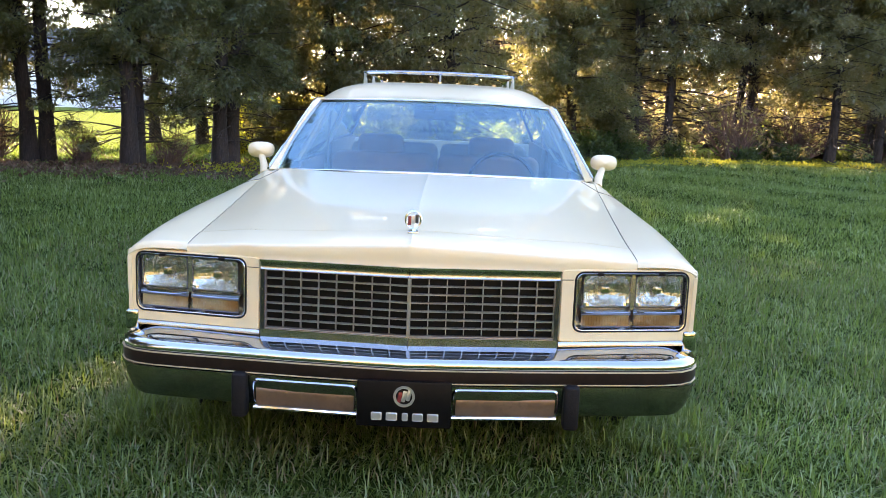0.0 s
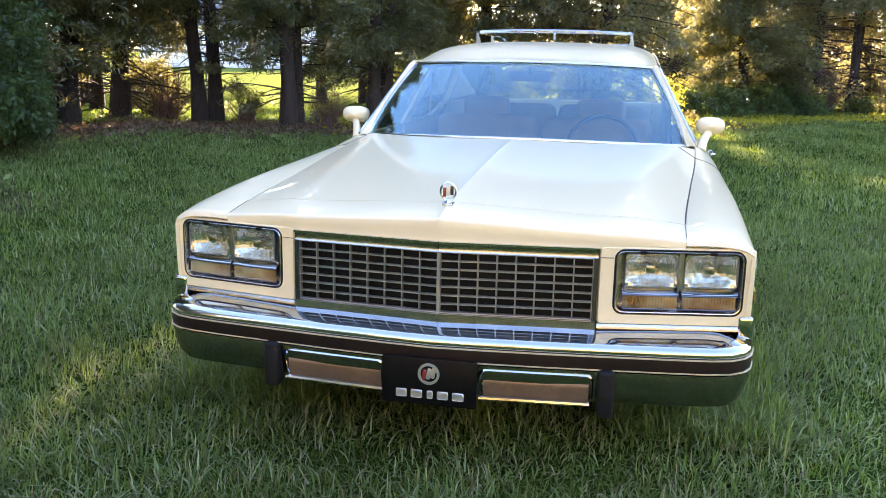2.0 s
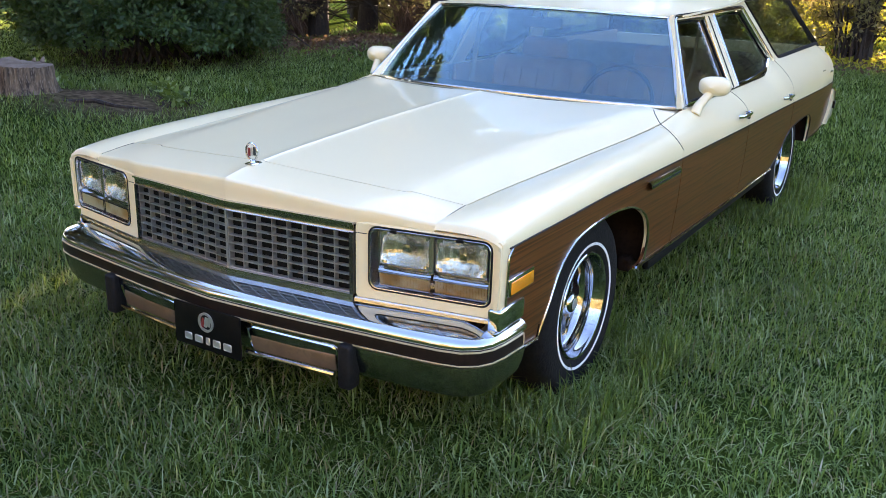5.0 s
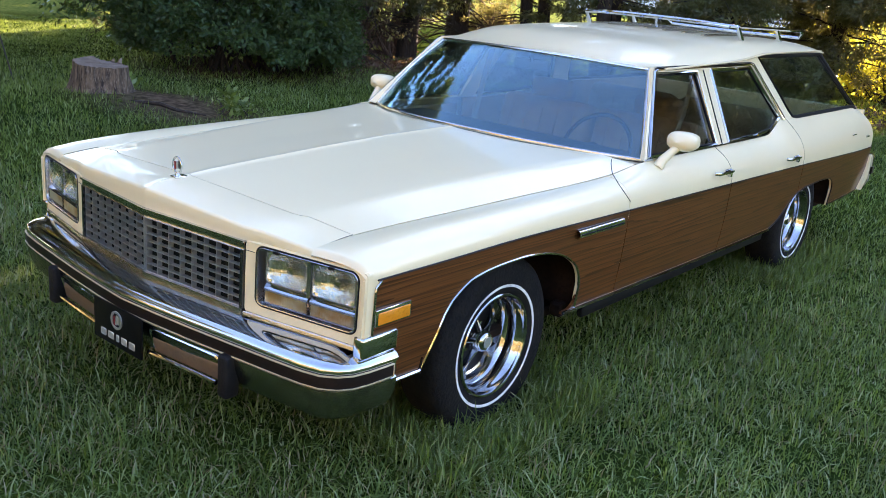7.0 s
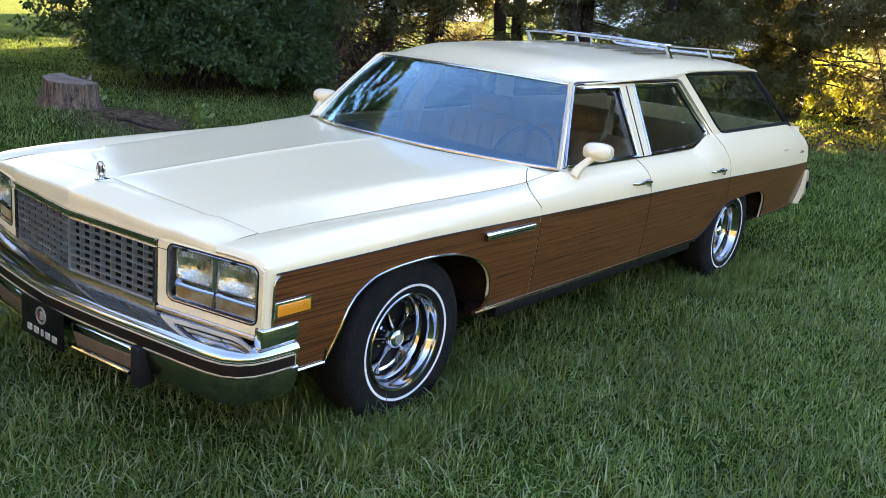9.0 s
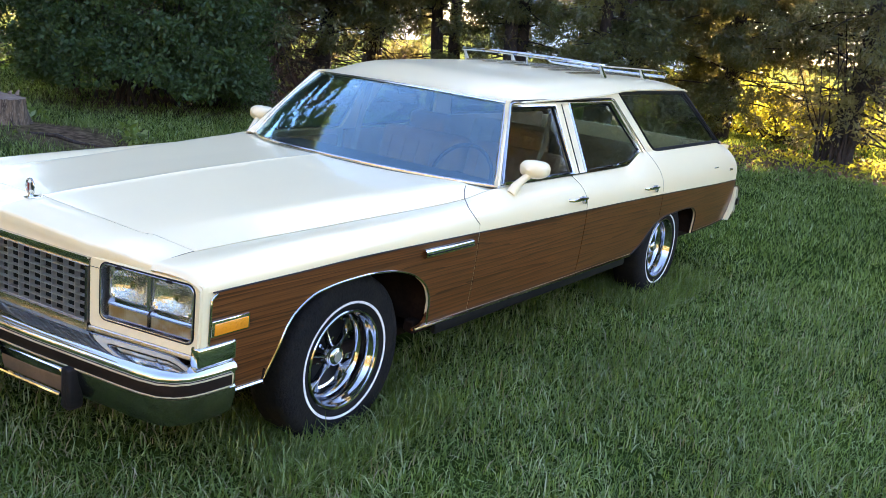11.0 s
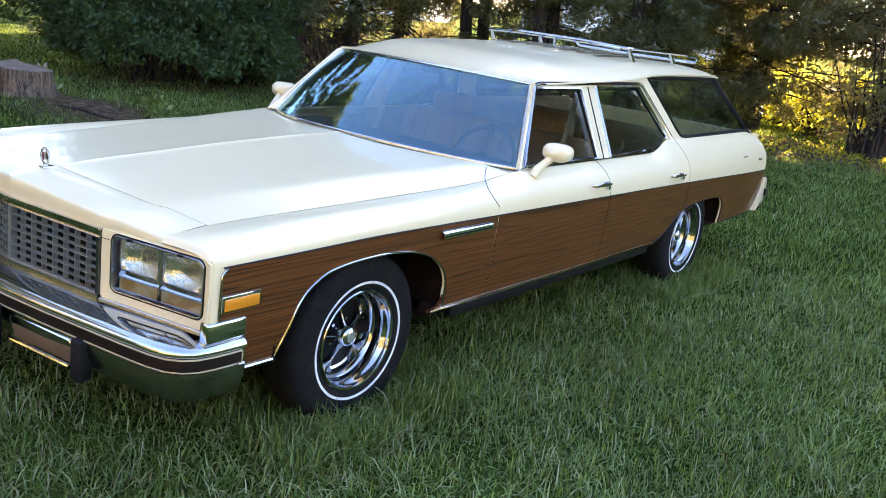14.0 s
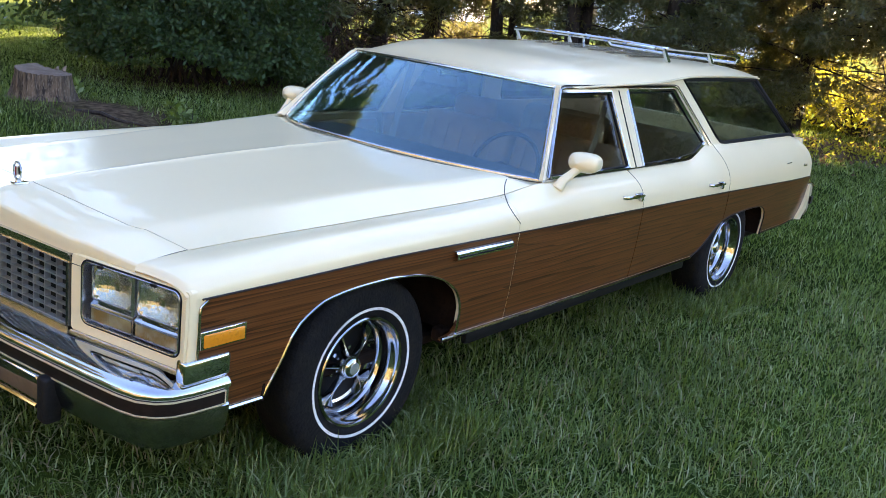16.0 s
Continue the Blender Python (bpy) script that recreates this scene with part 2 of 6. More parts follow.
PARKLENS = material("ribbed_lens", (0.92, 0.78, 0.54), 0.10, 0.7, coat=0.8, second=(0.62, 0.38, 0.16), scale=12, detail=(0.86, 0.80, 0.68), fine=30)
SPOKE = material("dark_spoke_metal", (0.20, 0.21, 0.225), 0.14, 1.0, second=(0.13, 0.135, 0.145), scale=14)
BEZEL = material("lamp_bezel_chrome", (0.64, 0.64, 0.64), 0.26, 0.95, second=(0.46, 0.47, 0.48), scale=18)
TAN = material("tan_vinyl", (0.42, 0.255, 0.145), 0.5, second=(0.35, 0.21, 0.12), scale=9, bump=0.15, bump_scale=180)
BUFF = material("buff_cloth", (0.44, 0.34, 0.23), 0.75, second=(0.38, 0.29, 0.19), scale=30, bump=0.2, bump_scale=220)
DARKIN = material("dark_trim", (0.05, 0.04, 0.032), 0.6, second=(0.07, 0.055, 0.045), scale=16)
UNDER = material("underbody", (0.010, 0.0065, 0.005), 0.9, second=(0.022, 0.013, 0.009), scale=9, spec=0.1)
DARKMETAL = material("dark_bezel_metal", (0.16, 0.165, 0.17), 0.25, 0.9, second=(0.11, 0.11, 0.115), scale=20)
GLASS = glass_material("clear_glass", (0.88, 0.91, 0.90))
SIDE_GLASS = glass_material("side_glass", (0.74, 0.78, 0.76), 0.08)
HEADER = material("brushed_header_metal", (0.50, 0.51, 0.50), 0.24, 1.0, second=(0.43, 0.44, 0.43), scale=14, detail=(0.36, 0.36, 0.35), fine=110)
SCREEN = glass_material("windshield_glass", (0.80, 0.88, 0.92), 0.11, 0.0, (0.54, 0.88, 1.0))
TRAY = material("dull_pressed_metal", (0.25, 0.165, 0.10), 0.42, 0.5, second=(0.20, 0.13, 0.08), scale=14, detail=(0.17, 0.115, 0.072))
WHEEL_CHROME = material("wheel_chrome", (0.58, 0.60, 0.62), 0.09, 1.0, second=(0.46, 0.48, 0.50), scale=12, detail=(0.28, 0.29, 0.30), fine=90)
TINTED = glass_material("tinted_glass", (0.76, 0.83, 0.79), 0.10)
BARK = material("bark", (0.042, 0.028, 0.020), 0.9, second=(0.020, 0.014, 0.011), scale=7, stretch=(3, 3, 0.6), detail=(0.075, 0.052, 0.040), fine=24, bump=1.0, bump_scale=16)
STUMPBARK = material("stump_bark", (0.17, 0.115, 0.07), 0.9, second=(0.022, 0.013, 0.008), scale=7, stretch=(4, 4, 0.45), detail=(0.30, 0.24, 0.18), fine=26, bump=1.0, bump_scale=14)
STUMPTOP = material("sawn_wood", (0.24, 0.175, 0.125), 0.85, second=(0.15, 0.105, 0.075), scale=8, detail=(0.19, 0.145, 0.11), fine=40, bump=0.4, bump_scale=50)
SOIL = ground_material()
GRASS = leaf_material("grass_blades", [(0.011, 0.027, 0.007), (0.034, 0.068, 0.017), (0.070, 0.120, 0.033), (0.128, 0.205, 0.060), (0.40, 0.43, 0.24)], 0.42, 0.34, (0.38, 0.50, 0.07), 0.18)
DRYGRASS = leaf_material("dry_blades", [(0.20, 0.16, 0.08), (0.44, 0.40, 0.25), (0.12, 0.11, 0.04), (0.30, 0.25, 0.15)], 0.6, 0.3, (0.4, 0.32, 0.1))
CEDAR = leaf_material("cedar_sprays", [(0.010, 0.026, 0.012), (0.018, 0.040, 0.016), (0.030, 0.055, 0.016), (0.050, 0.070, 0.020), (0.085, 0.065, 0.028)], 0.40, 0.30, (0.50, 0.44, 0.12), 0.6)
EDGE = leaf_material("edge_cedar_sprays", [(0.012, 0.028, 0.012), (0.020, 0.042, 0.016), (0.036, 0.055, 0.020), (0.065, 0.068, 0.028), (0.13, 0.105, 0.05)], 0.38, 0.34, (0.55, 0.46, 0.14), 0.6)
SHRUB = leaf_material("shrub_leaves", [(0.012, 0.034, 0.020), (0.022, 0.055, 0.026), (0.035, 0.075, 0.030), (0.05, 0.09, 0.04)], 0.40, 0.2, (0.35, 0.45, 0.05))
WEED = leaf_material("weed_leaves", [(0.05, 0.11, 0.015), (0.09, 0.15, 0.02), (0.14, 0.19, 0.03), (0.20, 0.20, 0.05)], 0.5, 0.65, (0.80, 0.74, 0.08))
LITTER = leaf_material("leaf_litter", [(0.06, 0.036, 0.022), (0.10, 0.062, 0.04), (0.16, 0.10, 0.07), (0.045, 0.028, 0.018)], 0.7, 0.15, (0.4, 0.25, 0.1))
OLIVE = leaf_material("olive_leaves", [(0.05, 0.075, 0.02), (0.09, 0.10, 0.03), (0.13, 0.12, 0.04), (0.15, 0.10, 0.05)], 0.38, 0.42, (0.56, 0.48, 0.18), 0.6)
# pale warm leaves of the unseen thicket that bounces light onto the car's front
WARM_BOUNCE = leaf_material("warm_bounce_leaves", [(0.42, 0.33, 0.12), (0.50, 0.40, 0.16), (0.36, 0.29, 0.10), (0.46, 0.39, 0.20)], 0.6, 0.15, (0.5, 0.36, 0.16))
BRUSH = leaf_material("dry_brush", [(0.05, 0.06, 0.025), (0.10, 0.075, 0.045), (0.14, 0.10, 0.07), (0.03, 0.05, 0.02)], 0.6, 0.2, (0.5, 0.38, 0.2))
TWIG = material("reddish_twigs", (0.15, 0.085, 0.060), 0.8, second=(0.09, 0.05, 0.035), scale=9, detail=(0.22, 0.15, 0.11))
GALV = material("galvanised", (0.36, 0.37, 0.37), 0.45, 0.7, second=(0.28, 0.28, 0.28), scale=12)
IRON = material("dark_iron", (0.03, 0.028, 0.025), 0.6, 0.3, second=(0.06, 0.04, 0.03), scale=20)
SIDING = material("white_siding", (0.74, 0.74, 0.72), 0.6, second=(0.68, 0.68, 0.66), scale=2)
SHINGLE = material("grey_shingles", (0.16, 0.155, 0.15), 0.85, second=(0.10, 0.10, 0.10), scale=3)
PANE = material("dark_pane", (0.03, 0.035, 0.04), 0.08, 0.0, coat=0.5)
CONCRETE = material("concrete", (0.42, 0.41, 0.38), 0.85, second=(0.32, 0.31, 0.28), scale=8, bump=0.3, bump_scale=50)


# ---- shape helpers ----
def arr(rows):
    return np.array(rows, float)


def table(y, *pairs):
    p = sorted(pairs)
    return np.interp(y, [a for a, _ in p], [b for _, b in p])


def smooth_table(y, *pairs):
    """Like table, but eased between the entries."""
    p = sorted(pairs)
    xs, zs = [a for a, _ in p], [b for _, b in p]
    m = [0.0] * len(p)
    for i in range(1, len(p) - 1):
        d0, d1 = (zs[i] - zs[i - 1]) / (xs[i] - xs[i - 1]), (zs[i + 1] - zs[i]) / (xs[i + 1] - xs[i])
        m[i] = 0 if d0 * d1 <= 0 else 2 * d0 * d1 / (d0 + d1)
    m[0], m[-1] = (zs[1] - zs[0]) / (xs[1] - xs[0]), (zs[-1] - zs[-2]) / (xs[-1] - xs[-2])
    if y <= xs[0]:
        return zs[0]
    if y >= xs[-1]:
        return zs[-1]
    i = max(k for k in range(len(xs) - 1) if xs[k] <= y)
    h = xs[i + 1] - xs[i]
    u = (y - xs[i]) / h
    return ((1 + 2 * u) * (1 - u) ** 2) * zs[i] + u * (1 - u) ** 2 * h * m[i] + u * u * (3 - 2 * u) * zs[i + 1] + u * u * (u - 1) * h * m[i + 1]


def join(*geos):
    verts, faces = [], []
    for v, f in geos:
        n = len(verts)
        verts.extend([tuple(p) for p in v])
        faces.extend([tuple(i + n for i in q) for q in f])
    return verts, faces


def mirror(geo):
    return [(-x, y, z) for x, y, z in geo[0]], [tuple(reversed(f)) for f in geo[1]]


def moved(geo, m):
    return [tuple(m @ Vector(p)) for p in geo[0]], geo[1]


def grid(P, wrap_u=False, wrap_v=False):
    nu, nv = P.shape[:2]
    f = []
    for i in range(nu if wrap_u else nu - 1):
        for j in range(nv if wrap_v else nv - 1):
            a, b = (i + 1) % nu, (j + 1) % nv
            f.append((i * nv + j, a * nv + j, a * nv + b, i * nv + b))
    return [tuple(p) for p in P.reshape(-1, 3)], f


def sheet(P, thick, inward):
    """A panel with thickness: the grid P, doubled along its normals towards the point inward."""
    P = np.asarray(P, float)
    du, dv = np.gradient(P, axis=0), np.gradient(P, axis=1)
    n = np.cross(du, dv)
    n /= np.maximum(np.linalg.norm(n, axis=2, keepdims=True), 1e-9)
    mid = P.reshape(-1, 3).mean(0)
    if ((np.asarray(inward) - mid) * n.reshape(-1, 3).mean(0)).sum() > 0:
        n = -n
    Q = P - n * thick
    nu, nv = P.shape[:2]
    v = [tuple(p) for p in P.reshape(-1, 3)] + [tuple(p) for p in Q.reshape(-1, 3)]
    k = nu * nv
    f = []
    c = np.cross(du, dv).reshape(-1, 3).mean(0)
    flip = (c * n.reshape(-1, 3).mean(0)).sum() < 0
    for i in range(nu - 1):
        for j in range(nv - 1):
            q = (i * nv + j, (i + 1) * nv + j, (i + 1) * nv + j + 1, i * nv + j + 1)
            f.append(q if not flip else q[::-1])
            q = tuple(a + k for a in q)
            f.append(q[::-1] if not flip else q)
    rim = [i * nv for i in range(nu)] + [(nu - 1) * nv + j for j in range(1, nv)] + [i * nv + nv - 1 for i in range(nu - 2, -1, -1)] + [j for j in range(nv - 2, 0, -1)]
    for a, b in zip(rim, rim[1:] + rim[:1]):
        q = (a, a + k, b + k, b)
        f.append(q if not flip else q[::-1])
    return v, f


def tube(points, r, seg=8, closed=False, flat=1.0):
    """A round bar along the points; r is one radius or one for each point."""
    P = [Vector(p) for p in points]
    n = len(P)
    rs = r if isinstance(r, (list, tuple)) else [r] * n
    rings = []
    prev = None
    for i in range(n):
        a, b = P[(i - 1) % n if closed else max(i - 1, 0)], P[(i + 1) % n if closed else min(i + 1, n - 1)]
        t = (b - a).normalized()
        if prev is None:
            up = Vector((0, 0, 1)) if abs(t.z) < 0.9 else Vector((1, 0, 0))
        else:
            up = prev
        s = t.cross(up).normalized()
        up = s.cross(t).normalized()
        prev = up
        rings.append([tuple(P[i] + (s * math.cos(2 * math.pi * k / seg) + up * math.sin(2 * math.pi * k / seg) * flat) * rs[i]) for k in range(seg)])
    v = [p for ring in rings for p in ring]
    f = []
    for i in range(n if closed else n - 1):
        j = (i + 1) % n
        for k in range(seg):
            l = (k + 1) % seg
            f.append((i * seg + k, i * seg + l, j * seg + l, j * seg + k))
    if not closed:
        f.append(tuple(range(seg - 1, -1, -1)))
        f.append(tuple((n - 1) * seg + k for k in range(seg)))
    return v, f


def sweep(path, profile, closed_profile=True):
    """A profile (out, up) carried along a level path of (x, y, z, nx, ny): out goes along the normal."""
    m = len(profile)
    v = []
    for x, y, z, nx, ny in path:
        v.extend([(x + nx * o, y + ny * o, z + u) for o, u in profile])
    f = []
    for i in range(len(path) - 1):
        for k in range(m if closed_profile else m - 1):
            l = (k + 1) % m
            f.append((i * m + k, i * m + l, (i + 1) * m + l, (i + 1) * m + k))
    if closed_profile:
        f.append(tuple(range(m - 1, -1, -1)))
        f.append(tuple((len(path) - 1) * m + k for k in range(m)))
    return v, f


def lathe(profile, seg=48, closed=True):
    """Profile rows (radius, along) turned about the x axis."""
    m = len(profile)
    v = []
    for i in range(seg):
        c, s = math.cos(2 * math.pi * i / seg), math.sin(2 * math.pi * i / seg)
        v.extend([(a, r * c, r * s) for r, a in profile])
    f = []
    for i in range(seg):
        j = (i + 1) % seg
        for k in range(m if closed else m - 1):
            l = (k + 1) % m
            f.append((i * m + k, i * m + l, j * m + l, j * m + k))
    return v, f


def block(sx, sy, sz, bevel=0.0, seg=2, at=(0, 0, 0)):
    bm = bmesh.new()
    bmesh.ops.create_cube(bm, size=1.0)
    bmesh.ops.scale(bm, vec=(sx, sy, sz), verts=bm.verts)
    if bevel:
        bmesh.ops.bevel(bm, geom=list(bm.edges), offset=bevel, segments=seg, profile=0.5, affect="EDGES")
    bmesh.ops.translate(bm, vec=at, verts=bm.verts)
    bm.verts.index_update()
    out = [tuple(v.co) for v in bm.verts], [tuple(v.index for v in f.verts) for f in bm.faces]
    bm.free()
    return out


def rrect(w, h, r, n=4, cx=0.0, cy=0.0):
    """A loop of a rectangle with rounded corners, anticlockwise."""
    pts = []
    for sx, sy, a0 in ((1, 1, 0), (-1, 1, 90), (-1, -1, 180), (1, -1, 270)):
        for k in range(n + 1):
            a = radians(a0 + 90 * k / n)
            pts.append((cx + sx * (w / 2 - r) + r * math.cos(a), cy + sy * (h / 2 - r) + r * math.sin(a)))
    return pts


def bands(loops):
    """Faces between loops of one length: each loop is a list of points in space."""
    m = len(loops[0])
    v = [tuple(p) for lp in loops for p in lp]
    f = []
    for i in range(len(loops) - 1):
        for k in range(m):
            l = (k + 1) % m
            f.append((i * m + k, i * m + l, (i + 1) * m + l, (i + 1) * m + k))
    return v, f


def slab(loop, lift):
    """A plate: a flat loop given depth by the function lift(u, w, d) that puts it into space; d 0 is the face."""
    front, back = [lift(u, w, 0.0) for u, w in loop], [lift(u, w, 1.0) for u, w in loop]
    m = len(loop)
    v = front + back
    f = [tuple(range(m)), tuple(range(2 * m - 1, m - 1, -1))]
    f += [((k + 1) % m, k, m + k, m + (k + 1) % m) for k in range(m)]
    return v, f


def mesh_of(name, geo, mat, sharp=38):
    me = bpy.data.meshes.new(name)
    me.from_pydata([tuple(float(c) for c in p) for p in geo[0]], [], [tuple(int(i) for i in f) for f in geo[1]])
    bm = bmesh.new()
    bm.from_mesh(me)
    bmesh.ops.recalc_face_normals(bm, faces=bm.faces)
    bm.to_mesh(me)
    bm.free()
    me.materials.append(mat)
    me.shade_smooth()
    me.set_sharp_from_angle(angle=radians(sharp))
    return me


def part(name, geo, mat, parent, label="", sharp=38):
    ob = new(name, mesh_of(name, geo, mat, sharp))
    ob.parent = parent
    if label:
        tagged(ob, label)
    return ob


def thing(name, geo, mat, label, category, group="", kind="", sharp=38):
    return tagged(new(name, mesh_of(name, geo, mat, sharp)), label, category, group, kind)


def empty(name, label, category, group="", at=(0, 0, 0)):
    ob = new(name)
    ob.empty_display_size = 0.1
    ob.location = at
    return tagged(ob, label, category, group)


def fast_mesh(name, verts, faces, mat):
    """Very many small faces of one size: verts (n, 3), faces (m, k)."""
    me = bpy.data.meshes.new(name)
    verts, faces = np.asarray(verts, np.float32), np.asarray(faces, np.int32)
    me.vertices.add(len(verts))
    me.vertices.foreach_set("co", verts.ravel())
    me.loops.add(faces.size)
    me.loops.foreach_set("vertex_index", faces.ravel())
    me.polygons.add(len(faces))
    me.polygons.foreach_set("loop_start", np.arange(0, faces.size, faces.shape[1], dtype=np.int32))
    me.update(calc_edges=True)
    me.validate()
    me.materials.append(mat)
    return me

# ---- the car: x across, y towards its tail, wheels on z = 0; front axle at y = 0 ----
HUB_Z, WHEELBASE = 0.340, 3.226


def wide(y):
    return smooth_table(y, (-0.80, 0.950), (0.0, 0.968), (0.35, 0.973), (1.0, 0.981), (1.8, 0.987), (3.0, 0.985), (4.0, 0.966), (4.55, 0.936))


def wood_top(y):
    return smooth_table(y, (-0.8, 0.779), (-0.44, 0.785), (0.0, 0.794), (0.7, 0.789), (1.75, 0.780), (2.9, 0.765), (4.5, 0.722))


def top_in(y):
    """Inner end of the side's top: the hood seam, then the foot of the side windows."""
    return (smooth_table(y, (-0.82, 0.743), (-0.66, 0.748), (0.0, 0.795), (0.76, 0.854), (1.05, 0.866), (1.8, 0.870), (2.5, 0.870), (2.8, 0.836), (3.11, 0.830), (4.28, 0.828), (4.55, 0.820)),
            smooth_table(y, (-0.82, 0.829), (-0.66, 0.847), (0.0, 0.873), (0.76, 0.905), (1.05, 0.938), (1.8, 0.940), (2.5, 0.944), (2.8, 1.008), (3.11, 1.008), (4.28, 1.006), (4.55, 0.975)))


def side_top(y, n=9):
    """Points from the inner end over the shoulder to the wood's top line."""
    xt, zt = top_in(y)
    w, zw = wide(y), wood_top(y)
    c1 = (smooth_table(y, (-0.8, 0.885), (0, 0.905), (0.9, 0.925), (1.8, 0.925), (2.8, 0.915), (4.5, 0.90)),
          smooth_table(y, (-0.8, 0.836), (-0.66, 0.864), (-0.35, 0.889), (0, 0.897), (0.76, 0.903), (1.1, 0.908), (2.5, 0.910), (2.8, 0.942), (4.3, 0.945), (4.5, 0.93)))
    c2 = (w + 0.006, smooth_table(y, (-0.8, 0.826), (-0.6, 0.848), (-0.3, 0.862), (0, 0.868), (0.9, 0.873), (2.5, 0.872), (2.8, 0.885), (4.5, 0.86)))
    out = []
    for k in range(n):
        u = k / (n - 1)
        a, b, c, d = (1 - u) ** 3, 3 * u * (1 - u) ** 2, 3 * u * u * (1 - u), u ** 3
        out.append((a * xt + b * c1[0] + c * c2[0] + d * w, y, a * zt + b * c1[1] + c * c2[1] + d * zw))
    return out


def side_x(y, z):
    zw = wood_top(y)
    return wide(y) - 0.022 * max(0.0, (zw - z) / 0.38) ** 2.2


def sill(y):
    """Lower edge of the side, lifted over the two wheels."""
    z = 0.398
    if -0.497 < y < 0.443:
        z = max(z, smooth_table(y, (-0.497, 0.40), (-0.47, 0.455), (-0.428, 0.542), (-0.399, 0.606), (-0.35, 0.65), (-0.272, 0.688), (-0.127, 0.707), (0.0, 0.711), (0.136, 0.702), (0.21, 0.688), (0.297, 0.659), (0.377, 0.611), (0.418, 0.558), (0.438, 0.50), (0.443, 0.40)))
    if 2.56 < y < 3.675:
        z = max(z, smooth_table(y, (2.56, 0.40), (2.68, 0.446), (2.80, 0.524), (2.87, 0.565), (3.04, 0.602), (3.356, 0.612), (3.53, 0.604), (3.62, 0.575), (3.668, 0.51), (3.675, 0.40)))
    return z


def stations(y0, y1):
    ys = set(np.linspace(y0, y1, max(3, int((y1 - y0) / 0.028))))
    for c in (-0.776, -0.781, -0.786, -0.790, -0.793, -0.497, -0.4965, -0.485, -0.47, -0.45, 0.443, 0.4425, 0.438, 0.43, 0.418, 0.40, 2.56, 2.5605, 3.675, 3.6745, 3.668, 3.66, 3.64, 3.62):
        if y0 < c < y1:
            ys.add(c)
    return sorted(ys)


def nose_blend(p):
    """The front end of the fender's top follows the lamp panel and rounds down to it."""
    x, y, z = p
    f = min(max((-0.60 - y) / 0.195, 0.0), 1.0)
    g = min(max((-0.776 - y) / 0.019, 0.0), 1.0)
    up = min(max((z - 0.78) / 0.03, 0.0), 1.0)
    return (x, y + f * up * (float(np.interp(x, (0.72, 0.94), (-0.828, -0.792))) + 0.795), z - 0.018 * g * g * up)


def upper_panel(y0, y1):
    return sheet(arr([[nose_blend(p) for p in side_top(y)] for y in stations(y0, y1)]), 0.012, (0, (y0 + y1) / 2, 0.6))


def lower_grid(y0, y1, z_low=None, proud=0.0, n=9, z_cut=0.0):
    rows = []
    for y in stations(y0, y1):
        top, low = wood_top(y) - z_cut, max(sill(y), z_low or 0)
        rows.append([(side_x(y, z) + proud, y, z) for z in np.linspace(top, min(low, top - 0.01), n)])
    return arr(rows)


def hood_z(x, y):
    """Height of the hood and nose: a centre ridge, two creases and a fall to the seams."""
    zc = smooth_table(y, (-0.92, 0.862), (-0.74, 0.896), (-0.3, 0.928), (0.0, 0.946), (0.4, 0.962), (0.85, 0.973))
    xr = smooth_table(y, (-0.86, 0.512), (-0.69, 0.545), (0.0, 0.62), (0.9, 0.745))
    zr = smooth_table(y, (-0.90, 0.832), (-0.83, 0.842), (-0.69, 0.866), (0.0, 0.916), (0.9, 0.955))
    xs, zs = top_in(y)
    zmid = zr + (zc - zr) * 0.36
    out = 0
    for d in (-0.005, -0.0025, 0.0, 0.0025, 0.005):
        a = abs(x) + d
        out += np.interp(abs(a), (0, 0.012, 0.3, xr, xs, 1.0), (zc + 0.006, zc + 0.001, zmid + 0.004, zr + 0.004, zs, zs - 0.02)) / 5
    return out


def nose_y(x):
    return np.interp(abs(x), (0, 0.49, 0.535, 0.74, 0.94), (-0.915, -0.872, -0.856, -0.818, -0.790))


def hood_front(x):
    return np.interp(abs(x), (0, 0.28, 0.536, 0.552, 0.63, 0.745), (-0.735, -0.709, -0.694, -0.674, -0.664, -0.646))


def glass_foot(x):
    a = min(abs(x) / 0.826, 1.0)
    return (0.79 + 0.305 * a ** 2.3, 0.968 - 0.032 * a ** 2)


def glass_head(x):
    a = min(abs(x) / 0.640, 1.0)
    return (1.265 + 0.142 * a ** 2.3, 1.330 - 0.020 * a ** 2)


def pillar_x(z):
    return 0.863 - 0.534 * (z - 0.95)


def tail_cut(geo):
    """The rear quarter's back edge: fullest at the wood's top, drawn in above and below."""
    out = []
    for x, y, z in geo[0]:
        k = max(0.0, (y - 3.9) / 0.635)
        out.append((x, y + k * k * float(np.interp(z, (0.40, 0.56, 0.71, 0.84, 0.97, 1.02), (-0.075, 0.03, 0.055, 0.04, -0.05, -0.12))), z))
    return out, geo[1]


car = empty("station_wagon", "cream full-size station wagon with woodgrain sides parked on grass", "station wagon")
car.location = (-0.014, 0, 0)
BELLY = (0, 1.5, 0.5)

